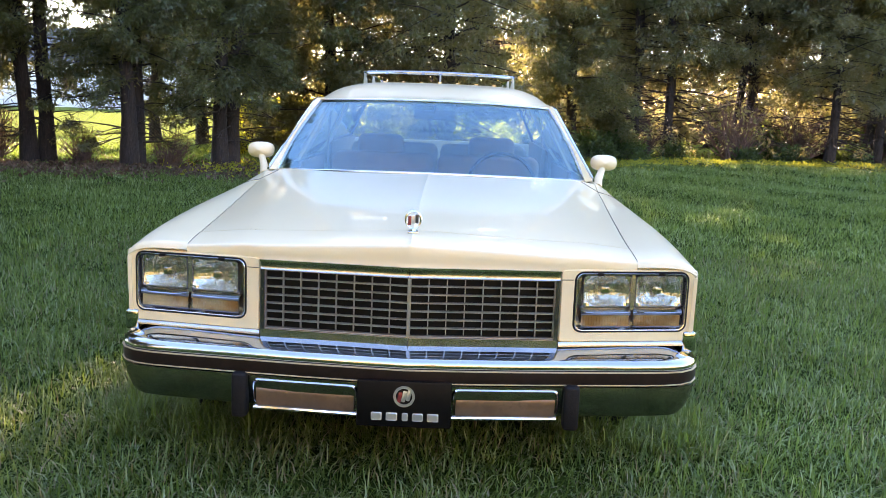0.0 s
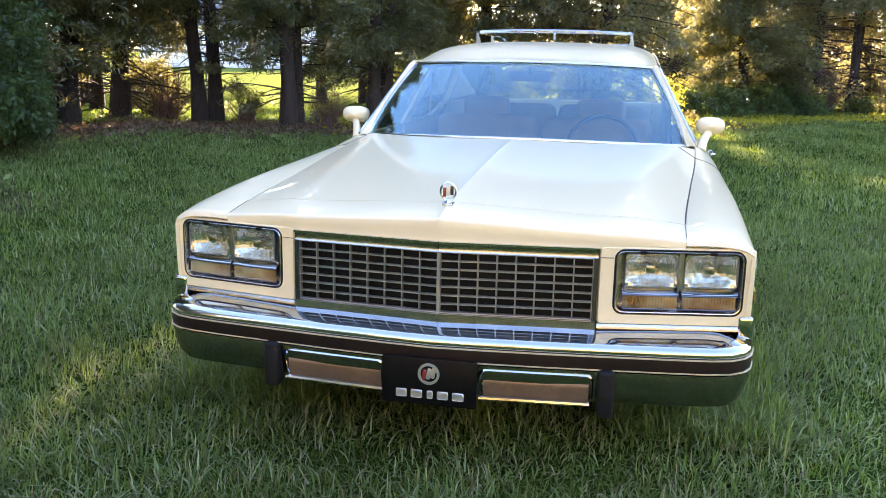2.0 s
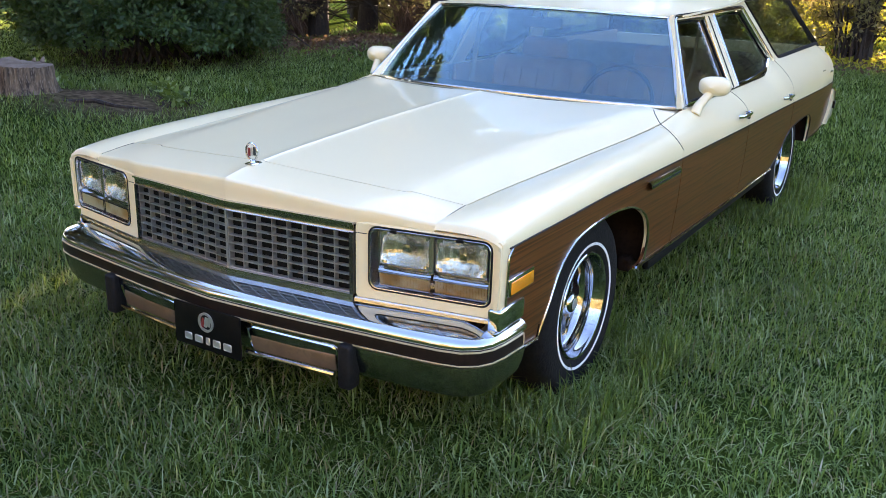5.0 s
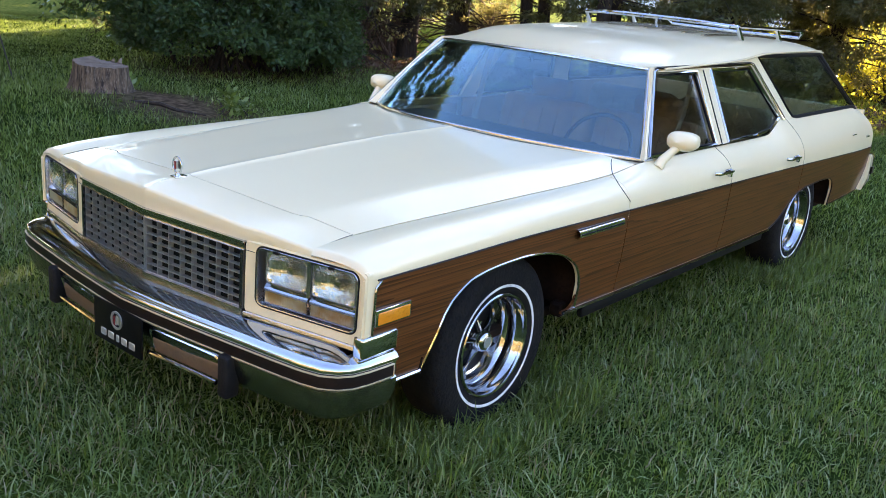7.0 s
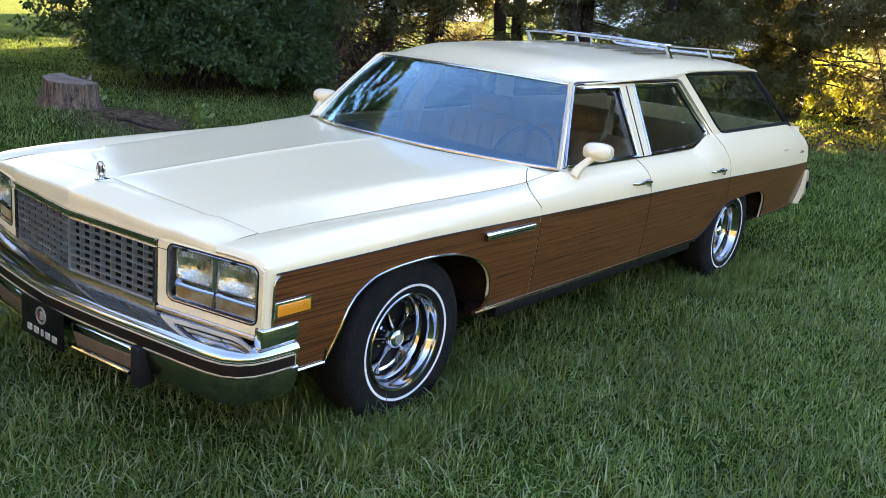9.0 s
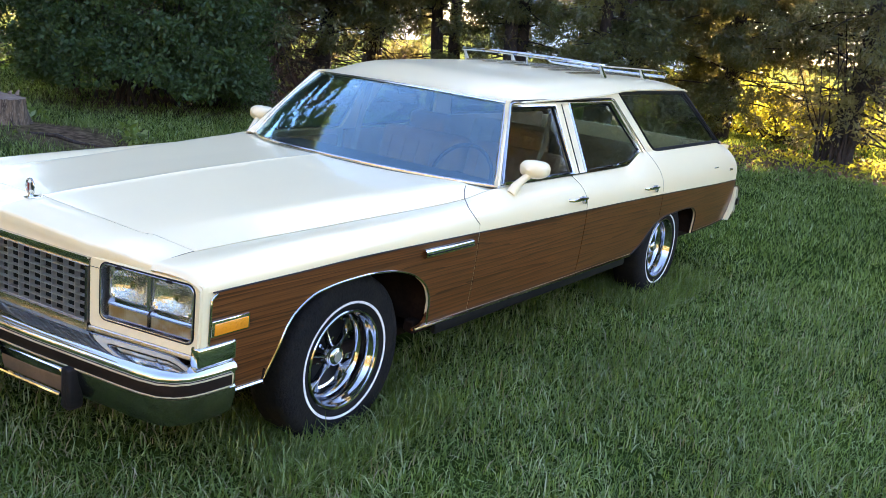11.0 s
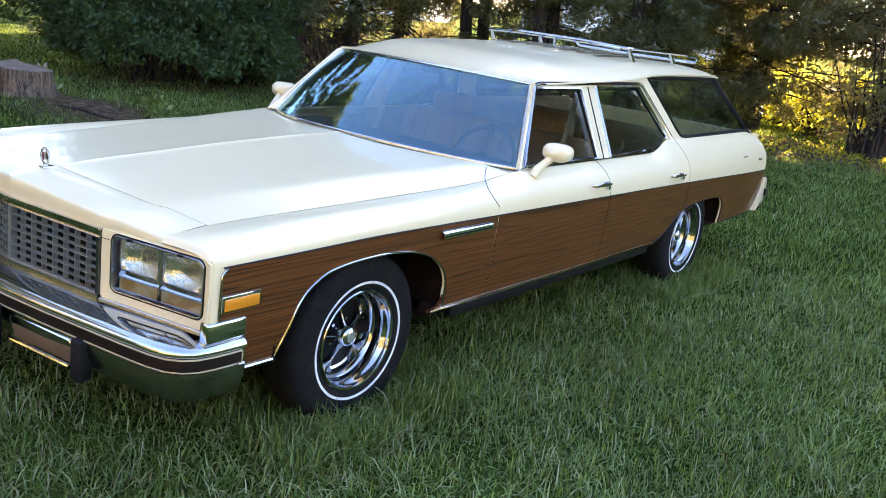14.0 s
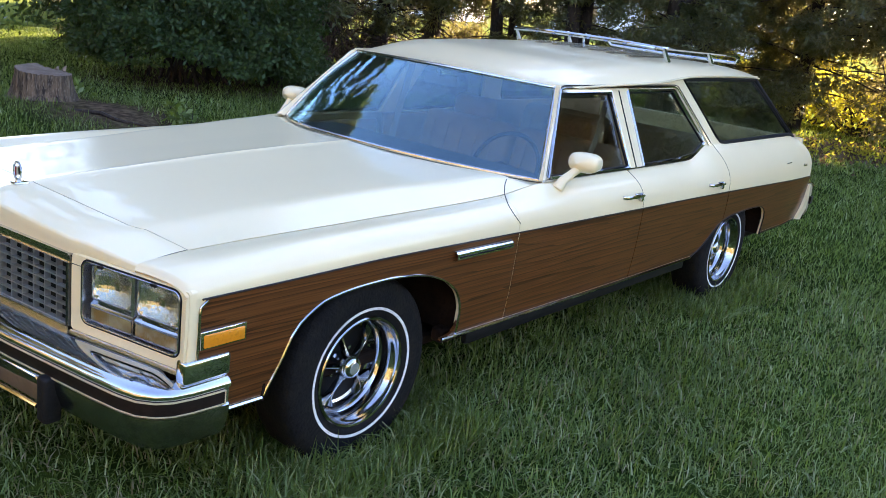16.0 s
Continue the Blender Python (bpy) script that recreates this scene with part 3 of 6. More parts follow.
# hood, nose and fenders
xs = np.concatenate([-np.linspace(1, 0.02, 26), [-0.01, 0, 0.01], np.linspace(0.02, 1, 26)])
P = []
for u in np.linspace(0, 1, 30):
    row = []
    for s in xs:
        seam = 0.744 + 0.105 * u
        x = s * seam
        y = hood_front(x) + (0.735 + 0.24 * (abs(x) / 0.85) ** 2 - hood_front(x)) * u
        x = s * (top_in(y)[0] - 0.005)
        row.append((x, y, hood_z(x, y)))
    P.append(row)
part("hood", sheet(arr(P), 0.014, BELLY), PAINT, car, "long cream hood with centre ridge", 25)
P = []
for s in xs:
    x = s * 0.744
    y0, y1 = hood_front(x) - 0.003, nose_y(x)
    col = [(x, y, hood_z(x, y) + 0.006 * min(1, (y0 - y) / 0.10) * min(max((0.70 - abs(x)) / 0.2, 0), 1)) for y in np.linspace(y0, y1 + 0.012, 8)]
    z1 = hood_z(x, y1)
    for a in (20, 40, 60, 80):
        col.append((x, y1 + 0.012 - 0.012 * math.sin(radians(a)), hood_z(x, y1 + 0.012) + 0.006 * min(max((0.70 - abs(x)) / 0.2, 0), 1) - 0.012 * (1 - math.cos(radians(a)))))
    col.append((x, y1 - 0.001, z1 - 0.026))
    col.append((x, y1 + 0.003, 0.801))
    P.append(col)
part("nose_panel", sheet(arr(P), 0.010, BELLY), PAINT, car, "", 25)
for flip in (False, True):
    m = mirror if flip else (lambda g: g)
    fender = part("fender", m(join(upper_panel(-0.795, 0.752), sheet(lower_grid(-0.795, 0.752, n=11), 0.012, BELLY))), PAINT, car, "", 30)
    # woodgrain on the fender, rounded at its front corner
    P = []
    for y in stations(-0.752, 0.7515):
        top = wood_top(y) - 0.004 - 0.03 * max(0.0, (-0.715 - y) / 0.037) ** 2
        low = max(sill(y) + 0.004, 0.415)
        P.append([(side_x(y, z) + 0.003, y, z) for z in np.linspace(top, min(low, top - 0.01), 11)])
    part("wood_panel", m(sheet(arr(P), 0.003, BELLY)), WOOD, fender, "brown woodgrain film", 30)
    ys = np.linspace(-0.745, 0.750, 40)
    part("top_moulding", m(tube([(side_x(y, wood_top(y)) + 0.004, y, wood_top(y) - 0.003) for y in ys], 0.0032, 6)), STRIP, fender, "dark moulding over the woodgrain")
    part("front_moulding", m(tube([(side_x(-0.75, z) + 0.004, -0.752 + 0.03 * max(0, (z - 0.745) / 0.03) ** 2, z) for z in np.linspace(0.57, 0.772, 12)], 0.004, 6)), DULL_CHROME, fender)
    ya = stations(-0.497, 0.443)
    part("arch_moulding", m(tube([(side_x(y, sill(y)) + 0.004, y, sill(y) + 0.003) for y in ya], 0.0048, 6)), CHROME, fender, "bright wheel-arch moulding")
    for ys in ((0.358, 0.45, 0.6, 0.75), (-0.70, -0.62, -0.50)):
        part("sill_moulding", m(tube([(side_x(y, 0.41) + 0.006, y, 0.407) for y in ys], 0.007, 6)), CHROME, fender)
    toe = lambda y: table(y, (0.357, 0.4085), (0.39, 0.411), (0.416, 0.420), (0.434, 0.442), (0.4425, 0.48))
    part("arch_toe", m(sheet(arr([[(side_x(y, z) + 0.003, y, z) for z in np.linspace(toe(y), 0.4, 4)] for y in np.linspace(0.357, 0.4425, 10)]), 0.012, BELLY)), WOOD, fender, "woodgrain toe behind the wheel arch", 30)
    xv = wide(0.52)
    v = part("fender_vent", m(sheet(arr([[(xv - 0.002, y, 0.765), (xv + 0.010, y, 0.763), (xv + 0.019, y, 0.755), (xv + 0.022, y, 0.736), (xv + 0.012, y, 0.728), (xv - 0.002, y, 0.728)] for y in (0.345, 0.352, 0.52, 0.694, 0.701)]), 0.003, BELLY)), CHROME, fender, "chrome fender louvre")
    for k in range(3):
        part("louvre", m(block(0.004, 0.106, 0.006, 0.001, 1, (xv + 0.0212, 0.409 + 0.114 * k, 0.7435))), BLACK, v)
    mk = part("side_marker", m(block(0.010, 0.160, 0.056, 0.004, 2, (wide(-0.66) + 0.004, -0.670, 0.6545))), CHROME, fender, "chrome-framed side marker lamp")
    part("lens", m(block(0.006, 0.143, 0.040, 0.003, 2, (wide(-0.66) + 0.009, -0.669, 0.652))), AMBER, mk, "amber lens")

    # doors and rear quarter
    for nm, y0, y1, hy, hz in (("front_door", 0.757, 1.815, 1.695, 0.850), ("rear_door", 1.820, 2.915, 2.71, 0.824), ("rear_quarter", 2.920, 4.535, None, 0)):
        cut = (lambda g: m(tail_cut(g))) if hy is None else m
        body = part(nm, cut(join(upper_panel(y0, y1), sheet(lower_grid(y0, y1, n=11), 0.012, BELLY))), PAINT, car, "", 30)
        P = []
        for y in stations(y0 + 0.0006, y1 - 0.0006):
            top, low = wood_top(y) - 0.004, max(sill(y) + 0.004, 0.415)
            P.append([(side_x(y, z) + 0.003, y, z) for z in np.linspace(top, min(low, top - 0.01), 11)])
        part("wood_panel", cut(sheet(arr(P), 0.003, BELLY)), WOOD, body, "brown woodgrain film", 30)
        ys = np.linspace(y0, y1, 24)
        part("top_moulding", cut(tube([(side_x(y, wood_top(y)) + 0.004, y, wood_top(y) - 0.003) for y in ys], 0.0032, 6)), STRIP, body, "dark moulding over the woodgrain")
        lo = [y for y in stations(y0, y1) if sill(y) < 0.402]
        runs = [[y for y in lo if y < 3.0], [y for y in lo if y >= 3.0]]
        for r in runs:
            if len(r) > 1:
                part("sill_moulding", cut(tube([(side_x(y, 0.41) + 0.006, y, 0.407) for y in r], 0.007, 6)), CHROME, body)
        if y1 > 2.56:
            ya = [y for y in stations(max(y0, 2.56), min(y1, 3.675))]
            part("arch_moulding", m(tube([(side_x(y, sill(y)) + 0.004, y, sill(y) + 0.003) for y in ya], 0.0040, 6)), STRIP, body)
        if hy:
            x = wide(hy) + 0.002
            h = part("door_handle", m(join(tube([(x, hy - 0.11, hz), (x + 0.020, hy - 0.095, hz), (x + 0.024, hy, hz), (x + 0.020, hy + 0.065, hz), (x, hy + 0.08, hz)], 0.0065, 8, flat=1.2),
                                           block(0.008, 0.075, 0.026, 0.003, 2, (x - 0.001, hy + 0.05, hz - 0.004)))), CHROME, body, "chrome door handle")
            part("lock_button", m(lathe([(0, 0.03), (0.012, 0.029), (0.014, 0.0), (0, 0.0)], 14)), CHROME, h).location = ((-1 if flip else 1) * (x - 0.018), hy + 0.075, hz - 0.022)
        else:
            part("side_badge", m(join(*[block(0.004, w, hh, 0.001, 1, (wide(4.38) + 0.004, yy + 0.02, 0.812 + dz)) for w, hh, yy, dz in ((0.075, 0.006, 4.36, 0), (0.012, 0.016, 4.33, 0.008), (0.012, 0.014, 4.36, 0.007), (0.012, 0.010, 4.385, 0.006))])), CHROME, body, "small chrome script bars")
            part("fuel_latch", m(block(0.006, 0.09, 0.007, 0.002, 1, (wide(3.98) - 0.004, 3.98, 0.858))), DULL_CHROME, body)

    for y in (0.7545, 1.8175, 2.9175):
        line = side_top(y) + [(side_x(y, z), y, z) for z in np.linspace(wood_top(y) - 0.03, max(sill(y), 0.40), 10)]
        n = 9 if y < 1 else 0
        if n:
            part("shoulder_joint", m(tube([(x - 0.0030, yy, z - 0.0020) for x, yy, z in line[:n + 1]], 0.0048, 6)), PAINT, car)
        part("door_seal", m(tube([(x - 0.0035, yy, z) for x, yy, z in line[n:]], 0.0042, 5)), BLACK, car)
    # the front door's seam sweeps back over the fender to the windshield
    sweepline = []
    for x, y in ((0.782, 0.905), (0.790, 0.890), (0.802, 0.868), (0.820, 0.842), (0.840, 0.815), (0.856, 0.796), (0.875, 0.776), (0.895, 0.755), (0.915, 0.736), (0.935, 0.723), (0.950, 0.720), (0.962, 0.725), (0.972, 0.738), (0.9765, 0.7545)):
        if x < top_in(y)[0]:
            z = hood_z(x, y)
        else:
            st = side_top(y, 25)
            z = float(np.interp(x, [p[0] for p in st], [p[2] for p in st])) if x < max(p[0] for p in st) else wood_top(y)
        sweepline.append((x, y, z + 0.0006))
    sweepline.append((0.9775, 0.7545, wood_top(0.7545) - 0.032))
    part("door_seal", m(tube(sweepline, 0.0020, 5)), DARKIN, car)
    ys = np.linspace(-0.66, 0.74, 24)
    part("hood_seal", m(tube([(top_in(y)[0] - 0.002, y, top_in(y)[1] - 0.0042) for y in ys], 0.0024, 5)), DARKIN, car)
    part("nose_seal", m(tube([(x, hood_front(x) - 0.0015, hood_z(x, hood_front(x)) - 0.0024) for x in np.linspace(0, 0.744, 60)], 0.0017, 6)), DARKIN, car)

for s in (1, -1):
    # seam between nose and fender, and the short seam beside the grille
    part("nose_joint", tube([(s * 0.7445, y, hood_z(0.7445, y) + 0.0012) for y in np.linspace(-0.650, -0.800, 10)] + [(s * 0.7445, -0.814, 0.822), (s * 0.7445, -0.821, 0.808)], 0.0009, 5), DARKIN, car)
    part("joint_filler", tube([(s * 0.7455, y, hood_z(0.7445, y) - 0.0062) for y in np.linspace(-0.640, -0.800, 10)], 0.0060, 8), PAINT, car)
    part("panel_joint", tube([(s * x, -0.868 + 0.185 * (x - 0.490) - 0.0035, 0.772) for x in (0.492, 0.512, 0.532)], 0.0014, 5), DARKIN, car)

# front fascias with the lamps
A, B = Vector((0.490, -0.868, 0)), Vector((0.954, -0.782, 0))
U = (B - A).normalized()
N = Vector((U.y, -U.x, 0))          # outward
LEN = (B - A).length


def on_face(u, w, d, s=1):
    p = A + U * u + N * d
    return (s * p.x, p.y, w)


for s in (1, -1):
    cu, cw, bw, bh = 0.243, 0.6985, 0.386, 0.194
    hole = rrect(bw, bh, 0.026, 5, cu, cw)
    outer = rrect(LEN, 0.243, 0.012, 5, LEN / 2, 0.6845)
    fl = bands([[on_face(u, w, -0.06, s) for u, w in outer], [on_face(u, w, -0.004, s) for u, w in outer],
                [on_face(u * 0.985 + LEN * 0.0075, (w - 0.6845) * 0.97 + 0.6845, 0.003, s) for u, w in outer],
                [on_face(u, w, 0.003, s) for u, w in rrect(bw + 0.008, bh + 0.008, 0.03, 5, cu, cw)], [on_face(u, w, -0.002, s) for u, w in hole], [on_face(u, w, -0.06, s) for u, w in hole]])
    fascia = part("headlight_surround", fl, PAINT, car, "cream panel round the headlights", 30)
    ring = bands([[on_face(u, w, d, s) for u, w in rrect(bw + e, bh + e, 0.026, 5, cu, cw)] for e, d in ((0.0, -0.02), (0.0, 0.005), (-0.003, 0.007), (-0.008, 0.006), (-0.011, -0.004), (-0.016, -0.068))])
    part("gasket", tube([on_face(u, w, 0.0035, s) for u, w in rrect(bw + 0.005, bh + 0.005, 0.028, 5, cu, cw)], 0.0028, 5, closed=True), BLACK, fascia, "thin black gasket")
    bezel = part("headlight_bezel", ring, BEZEL, fascia, "chrome bezel", 30)
    part("lamp_well", slab(rrect(bw - 0.012, bh - 0.012, 0.024, 5, cu, cw), lambda u, w, d: on_face(u, w, -0.044 - 0.012 * d, s)), BEZEL, fascia)
    part("divider", slab(rrect(0.015, 0.118, 0.004, 2, cu + 0.006, 0.730), lambda u, w, d: on_face(u, w, -0.004 - 0.05 * d, s)), BEZEL, bezel, "chrome upright between the lamps")
    for k in (-1, 1):
        lu = cu + 0.008 + k * 0.090
        # sloping chrome shelf below the lamp, dished towards its middle
        shelf = [[on_face(lu + du, w - 0.002 * math.cos(du * 17), d, s) for du in np.linspace(-0.086, 0.086, 15)] for w, d in ((0.680, -0.030), (0.677, -0.024), (0.670, -0.014), (0.661, -0.004), (0.657, -0.010))]
        part("shelf", grid(arr(shelf)), CHROME, bezel, "sloping chrome shelf under the lamp", 30)
        lens = bands([[on_face(u, w, d, s) for u, w in rrect(0.166 - e, 0.109 - e, 0.014, 4, lu, 0.7330)] for e, d in ((0, -0.043), (0, -0.009), (0.003, -0.005), (0.007, -0.005), (0.011, -0.014))])
        hl = part("headlight", lens, BEZEL, bezel, "rectangular sealed-beam headlight")
        rj = random.Random(17 + k)
        R = []
        for du in np.linspace(-0.0775, 0.0775, 18):
            col = []
            for dw in np.linspace(-0.0490, 0.0490, 11):
                q = ((abs(du) / 0.0775) ** 2.6 + (abs(dw) / 0.0490) ** 2.6) ** (1 / 2.6)
                col.append(on_face(lu + du, 0.7330 + dw, -0.043 + 0.029 * min(q, 1.1) ** 2 + rj.uniform(-0.0005, 0.0005), s))
            R.append(col)
        part("reflector", grid(arr(R)), LAMP, hl, "silvered fluted reflector", 3)
        part("bulb_shield", moved(block(0.030, 0.012, 0.026, 0.005, 2), Matrix.Translation(on_face(lu, 0.7330, -0.028, s))), DULL_CHROME, hl)
        pn = part("lens", slab(rrect(0.155, 0.098, 0.012, 4, lu, 0.7330), lambda u, w, d: on_face(u, w, -0.009 - 0.003 * d, s)), GLASS, hl, "clear fluted lens")
        pn.visible_shadow = False
        ribs = [[on_face(lu - 0.166 / 2 + 0.166 * q / 36, w, -0.010 + (0.0070 if q % 2 else 0.0), s) for w in (0.615, 0.655)] for q in range(37)]
        part("parking_lamp", join(sheet(arr(ribs), 0.006, (0, 0, 0.65))), PARKLENS, bezel, "ribbed clear parking lamp", 5)
        part("lamp_frame", tube([on_face(lu + du, w, -0.004, s) for du, w in ((-0.085, 0.613), (-0.085, 0.656), (0.085, 0.656), (0.085, 0.613))], 0.0022, 6, closed=True), DARKMETAL, bezel)
    part("filler_strip", grid(arr([[on_face(u, w, d, s) for u in np.linspace(0.0, LEN - 0.004, 9)] for w, d in ((0.5665, -0.004), (0.5640, 0.003), (0.5590, 0.006), (0.5500, 0.008))])), HEADER, fascia, "dark metal strip under the lamp panel")
    for k in (0.13, 0.34):
        part("clip", slab(rrect(0.022, 0.008, 0.002, 2, k, cw + bh / 2 - 0.004), lambda u, w, d: on_face(u, w, 0.012 - 0.006 * d, s)), BLACK, bezel)

# grille: a shallow V of crossed bars
def grille_y(x):
    return -0.915 + 0.047 * abs(x) / 0.485


def strip_x(x0, x1, z0, z1, d0, d1, n=2):
    """A bar across the grille between x0 and x1 on one half, from depth d0 to d1 behind the face."""
    loops = []
    for x in np.linspace(x0, x1, n):
        y = grille_y(x)
        loops.append([(x, y + d0, z0), (x, y + d0, z1), (x, y + d1, z1), (x, y + d1, z0)])
    v, f = bands([lp for lp in loops])
    return v, f + [(0, 1, 2, 3), tuple((n - 1) * 4 + k for k in (3, 2, 1, 0))]


grille = part("grille", join(strip_x(-0.475, -0.001, 0.567, 0.770, 0.026, 0.032), strip_x(0.001, 0.475, 0.567, 0.770, 0.026, 0.032)), BLACK, car, "egg-crate grille with grey metal bars")
ROWS_G, COLS_G, GZ0, GZ1 = 7, 8, 0.5735, 0.7665
for s in (1, -1):
    for r in range(ROWS_G + 1):
        z = GZ0 + (GZ1 - GZ0) * r / ROWS_G
        part("bar", strip_x(s * 0.002, s * 0.474, z - 0.0018, z + 0.0018, 0.0, 0.018), PEWTER, grille)
    for c in range(COLS_G + 1):
        x = 0.004 + 0.468 * c / COLS_G
        part("bar", strip_x(s * (x - 0.0017), s * (x + 0.0017), GZ0, GZ1, 0.001, 0.020), PEWTER, grille)
    HB = [[(s * x, grille_y(x) + d, z) for x in (0.001, 0.17, 0.33, 0.487)] for d, z in ((-0.008, 0.7975), (-0.005, 0.793), (-0.0035, 0.786), (-0.0033, 0.779), (-0.004, 0.773), (-0.006, 0.7695), (-0.005, 0.7680), (0.03, 0.7675))]
    part("header_bar", sheet(arr(HB), 0.003, BELLY), HEADER, grille, "hollow-faced bright header bar", 30)
    part("header_lip", strip_x(s * 0.001, s * 0.489, 0.7955, 0.8015, -0.0125, 0.03), CHROME, grille)
    part("side_frame", strip_x(s * 0.474, s * 0.487, 0.560, 0.770, -0.008, 0.04), DARKMETAL, grille)
    part("lower_frame", strip_x(s * 0.001, s * 0.487, 0.5445, 0.5705, -0.010, 0.04), HEADER, grille)
for k, x in enumerate((-0.20, -0.10, 0.0, 0.10, 0.20)):
    part("letter_bar", strip_x(x + 0.002, x + 0.016, 0.7805, 0.7865, -0.0025, 0.002), DULL_CHROME, grille, "raised chrome letter shape")
part("centre_rib", strip_x(-0.004, 0.004, 0.560, 0.770, -0.004, 0.03), PEWTER, grille)

# hood ornament: ring with three shields on a spring foot
orn = part("hood_ornament", tube([(0.025 * math.cos(a), -0.785, 0.937 + 0.029 * math.sin(a)) for a in np.linspace(0, 2 * math.pi, 29)[:-1]], 0.0036, 8, closed=True), CHROME, car, "chrome ring ornament with small shields")
for k, mt in ((-1, RED), (0, SILVER), (1, PANE)):
    part("shield", block(0.011, 0.004, 0.030, 0.002, 2, (k * 0.012, -0.785, 0.938 + k * 0.003)), mt, orn)
part("foot", join(tube([(0, -0.785, 0.910), (0, -0.783, 0.899)], [0.006, 0.012], 10), block(0.034, 0.05, 0.008, 0.003, 2, (0, -0.778, 0.897))), CHROME, orn)

# front bumper
def bumper_path(scale=1.0):
    pts = [(0.0, -1.005), (0.15, -0.995), (0.35, -0.977), (0.55, -0.953), (0.72, -0.932), (0.83, -0.915), (0.89, -0.897), (0.93, -0.865), (0.952, -0.825), (0.962, -0.77), (0.966, -0.70), (0.967, -0.645)]
    full = [(-x, y) for x, y in reversed(pts[1:])] + pts
    out = []
    for i, (x, y) in enumerate(full):
        a, b = full[max(i - 1, 0)], full[min(i + 1, len(full) - 1)]
        t = Vector((b[0] - a[0], b[1] - a[1], 0)).normalized()
        out.append((x, y, 0.0, t.y, -t.x))
    return out


BP = bumper_path()
bump = part("front_bumper", sweep(BP, [(-0.135, 0.545), (-0.130, 0.5555), (-0.060, 0.5400), (-0.020, 0.5275), (-0.008, 0.5225), (0.000, 0.5165), (0.005, 0.509), (0.0065, 0.502), (0.004, 0.4955), (-0.003, 0.494), (-0.003, 0.444), (0.003, 0.4385),
                             (-0.05, 0.4385), (-0.05, 0.52)]), CHROME, car, "chrome front bumper with a dark rub strip", 35)
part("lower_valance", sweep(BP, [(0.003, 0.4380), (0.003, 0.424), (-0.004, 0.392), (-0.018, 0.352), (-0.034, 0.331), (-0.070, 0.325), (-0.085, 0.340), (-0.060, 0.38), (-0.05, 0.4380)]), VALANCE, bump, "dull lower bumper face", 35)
BS = [(p[0] * 0.9995, max(-2, min(p[1], -0.664)), *p[2:]) for p in BP]
part("rub_strip", sweep(BS, [(-0.003, 0.493), (0.006, 0.488), (0.008, 0.467), (0.006, 0.449), (-0.003, 0.445)]), STRIP, bump, "dark rub strip")
for z in (0.4895, 0.4475):
    part("pinstripe", sweep(BS, [(0.004, z - 0.0022), (0.0098, z - 0.0015), (0.0098, z + 0.0015), (0.004, z + 0.0022)]), GOLD, bump, "thin gold line")
for s in (1, -1):
    # shallow panel pressed into the bumper's top, and the filler under the lamps
    part("bumper_guard", join(block(0.050, 0.058, 0.148, 0.012, 3, (s * 0.532, -0.958, 0.376))), RUBBER, bump, "black rubber bumper guard")
    def slot(e, d, s=s):
        return [(s * x, -1.005 + 0.093 * x + d + 0.30 * max(0, 0.42 - z), z) for x, z in rrect(0.345 - e, 0.096 - e, 0.02, 4, 0.322, 0.382)]
    part("slot_frame", bands([slot(0.0, 0.012), slot(0.0, -0.008), slot(0.008, -0.011), slot(0.016, -0.007), slot(0.022, 0.006)]), CHROME, bump, "bright frame of a bumper opening", 30)
    T = [[(s * x, -1.005 + 0.093 * x + y, z) for x in np.linspace(0.163, 0.481, 9)] for y, z in ((0.006, 0.424), (0.012, 0.414), (0.008, 0.404), (0.000, 0.394), (-0.001, 0.384), (0.001, 0.370), (0.005, 0.352), (0.008, 0.338))]
    part("slot_panel", sheet(arr(T[2:]), 0.004, BELLY), TRAY, bump, "dull pressed panel")
    part("slot_gap", sheet(arr(T[:3]), 0.003, BELLY), BLACK, bump)
    part("slot_lip", tube([(s * x, -1.005 + 0.093 * x - 0.010, 0.3365) for x in (0.150, 0.25, 0.35, 0.485)], 0.008, 8), CHROME, bump)
    part("bumper_ear", block(0.046, 0.160, 0.070, 0.010, 3, (s * 0.9375, -0.718, 0.564)), CHROME, bump, "stepped chrome bumper end")
part("valance", join(block(1.55, 0.12, 0.16, 0.03, 2, (0, -0.80, 0.42)), block(1.80, 0.04, 0.05, 0.01, 2, (0, -0.775, 0.565))), UNDER, car)

for s in (1, -1):
    part("pinstripe", tube([(s * 0.9748, -0.664, z) for z in (0.4465, 0.4905)], 0.0021, 6), GOLD, bump, "thin gold line")

# front plate: black with a round emblem and silver letters shown as plain bars
plate = part("front_plate", block(0.298, 0.007, 0.150, 0.006, 2, (0.000, -1.024, 0.384)), PLATE, car, "black front plate with a round emblem")
part("emblem", lathe([(0.026, -0.003), (0.034, -0.003), (0.034, 0.002), (0.026, 0.002)], 30), SILVER, plate).matrix_basis = pose(0.000, -1.029, 0.410, 0, 0, 90)
for k, mt in ((-1, RED), (0, SILVER), (1, SILVER)):
    part("shield", block(0.013, 0.004, 0.036, 0.003, 2), mt, plate).matrix_basis = pose(0.0145 * k, -1.029, 0.410 + 0.004 * k, 0, 12, 0)
for k, (x, w) in enumerate(((-0.088, 0.040), (-0.040, 0.042), (0.002, 0.022), (0.042, 0.040), (0.090, 0.042))):
    part("letter_bar", block(w * 0.86, 0.004, 0.026, 0.003, 1, (0.002 + x, -1.028, 0.343)), SILVER, plate, "silver letter shown as a plain bar")

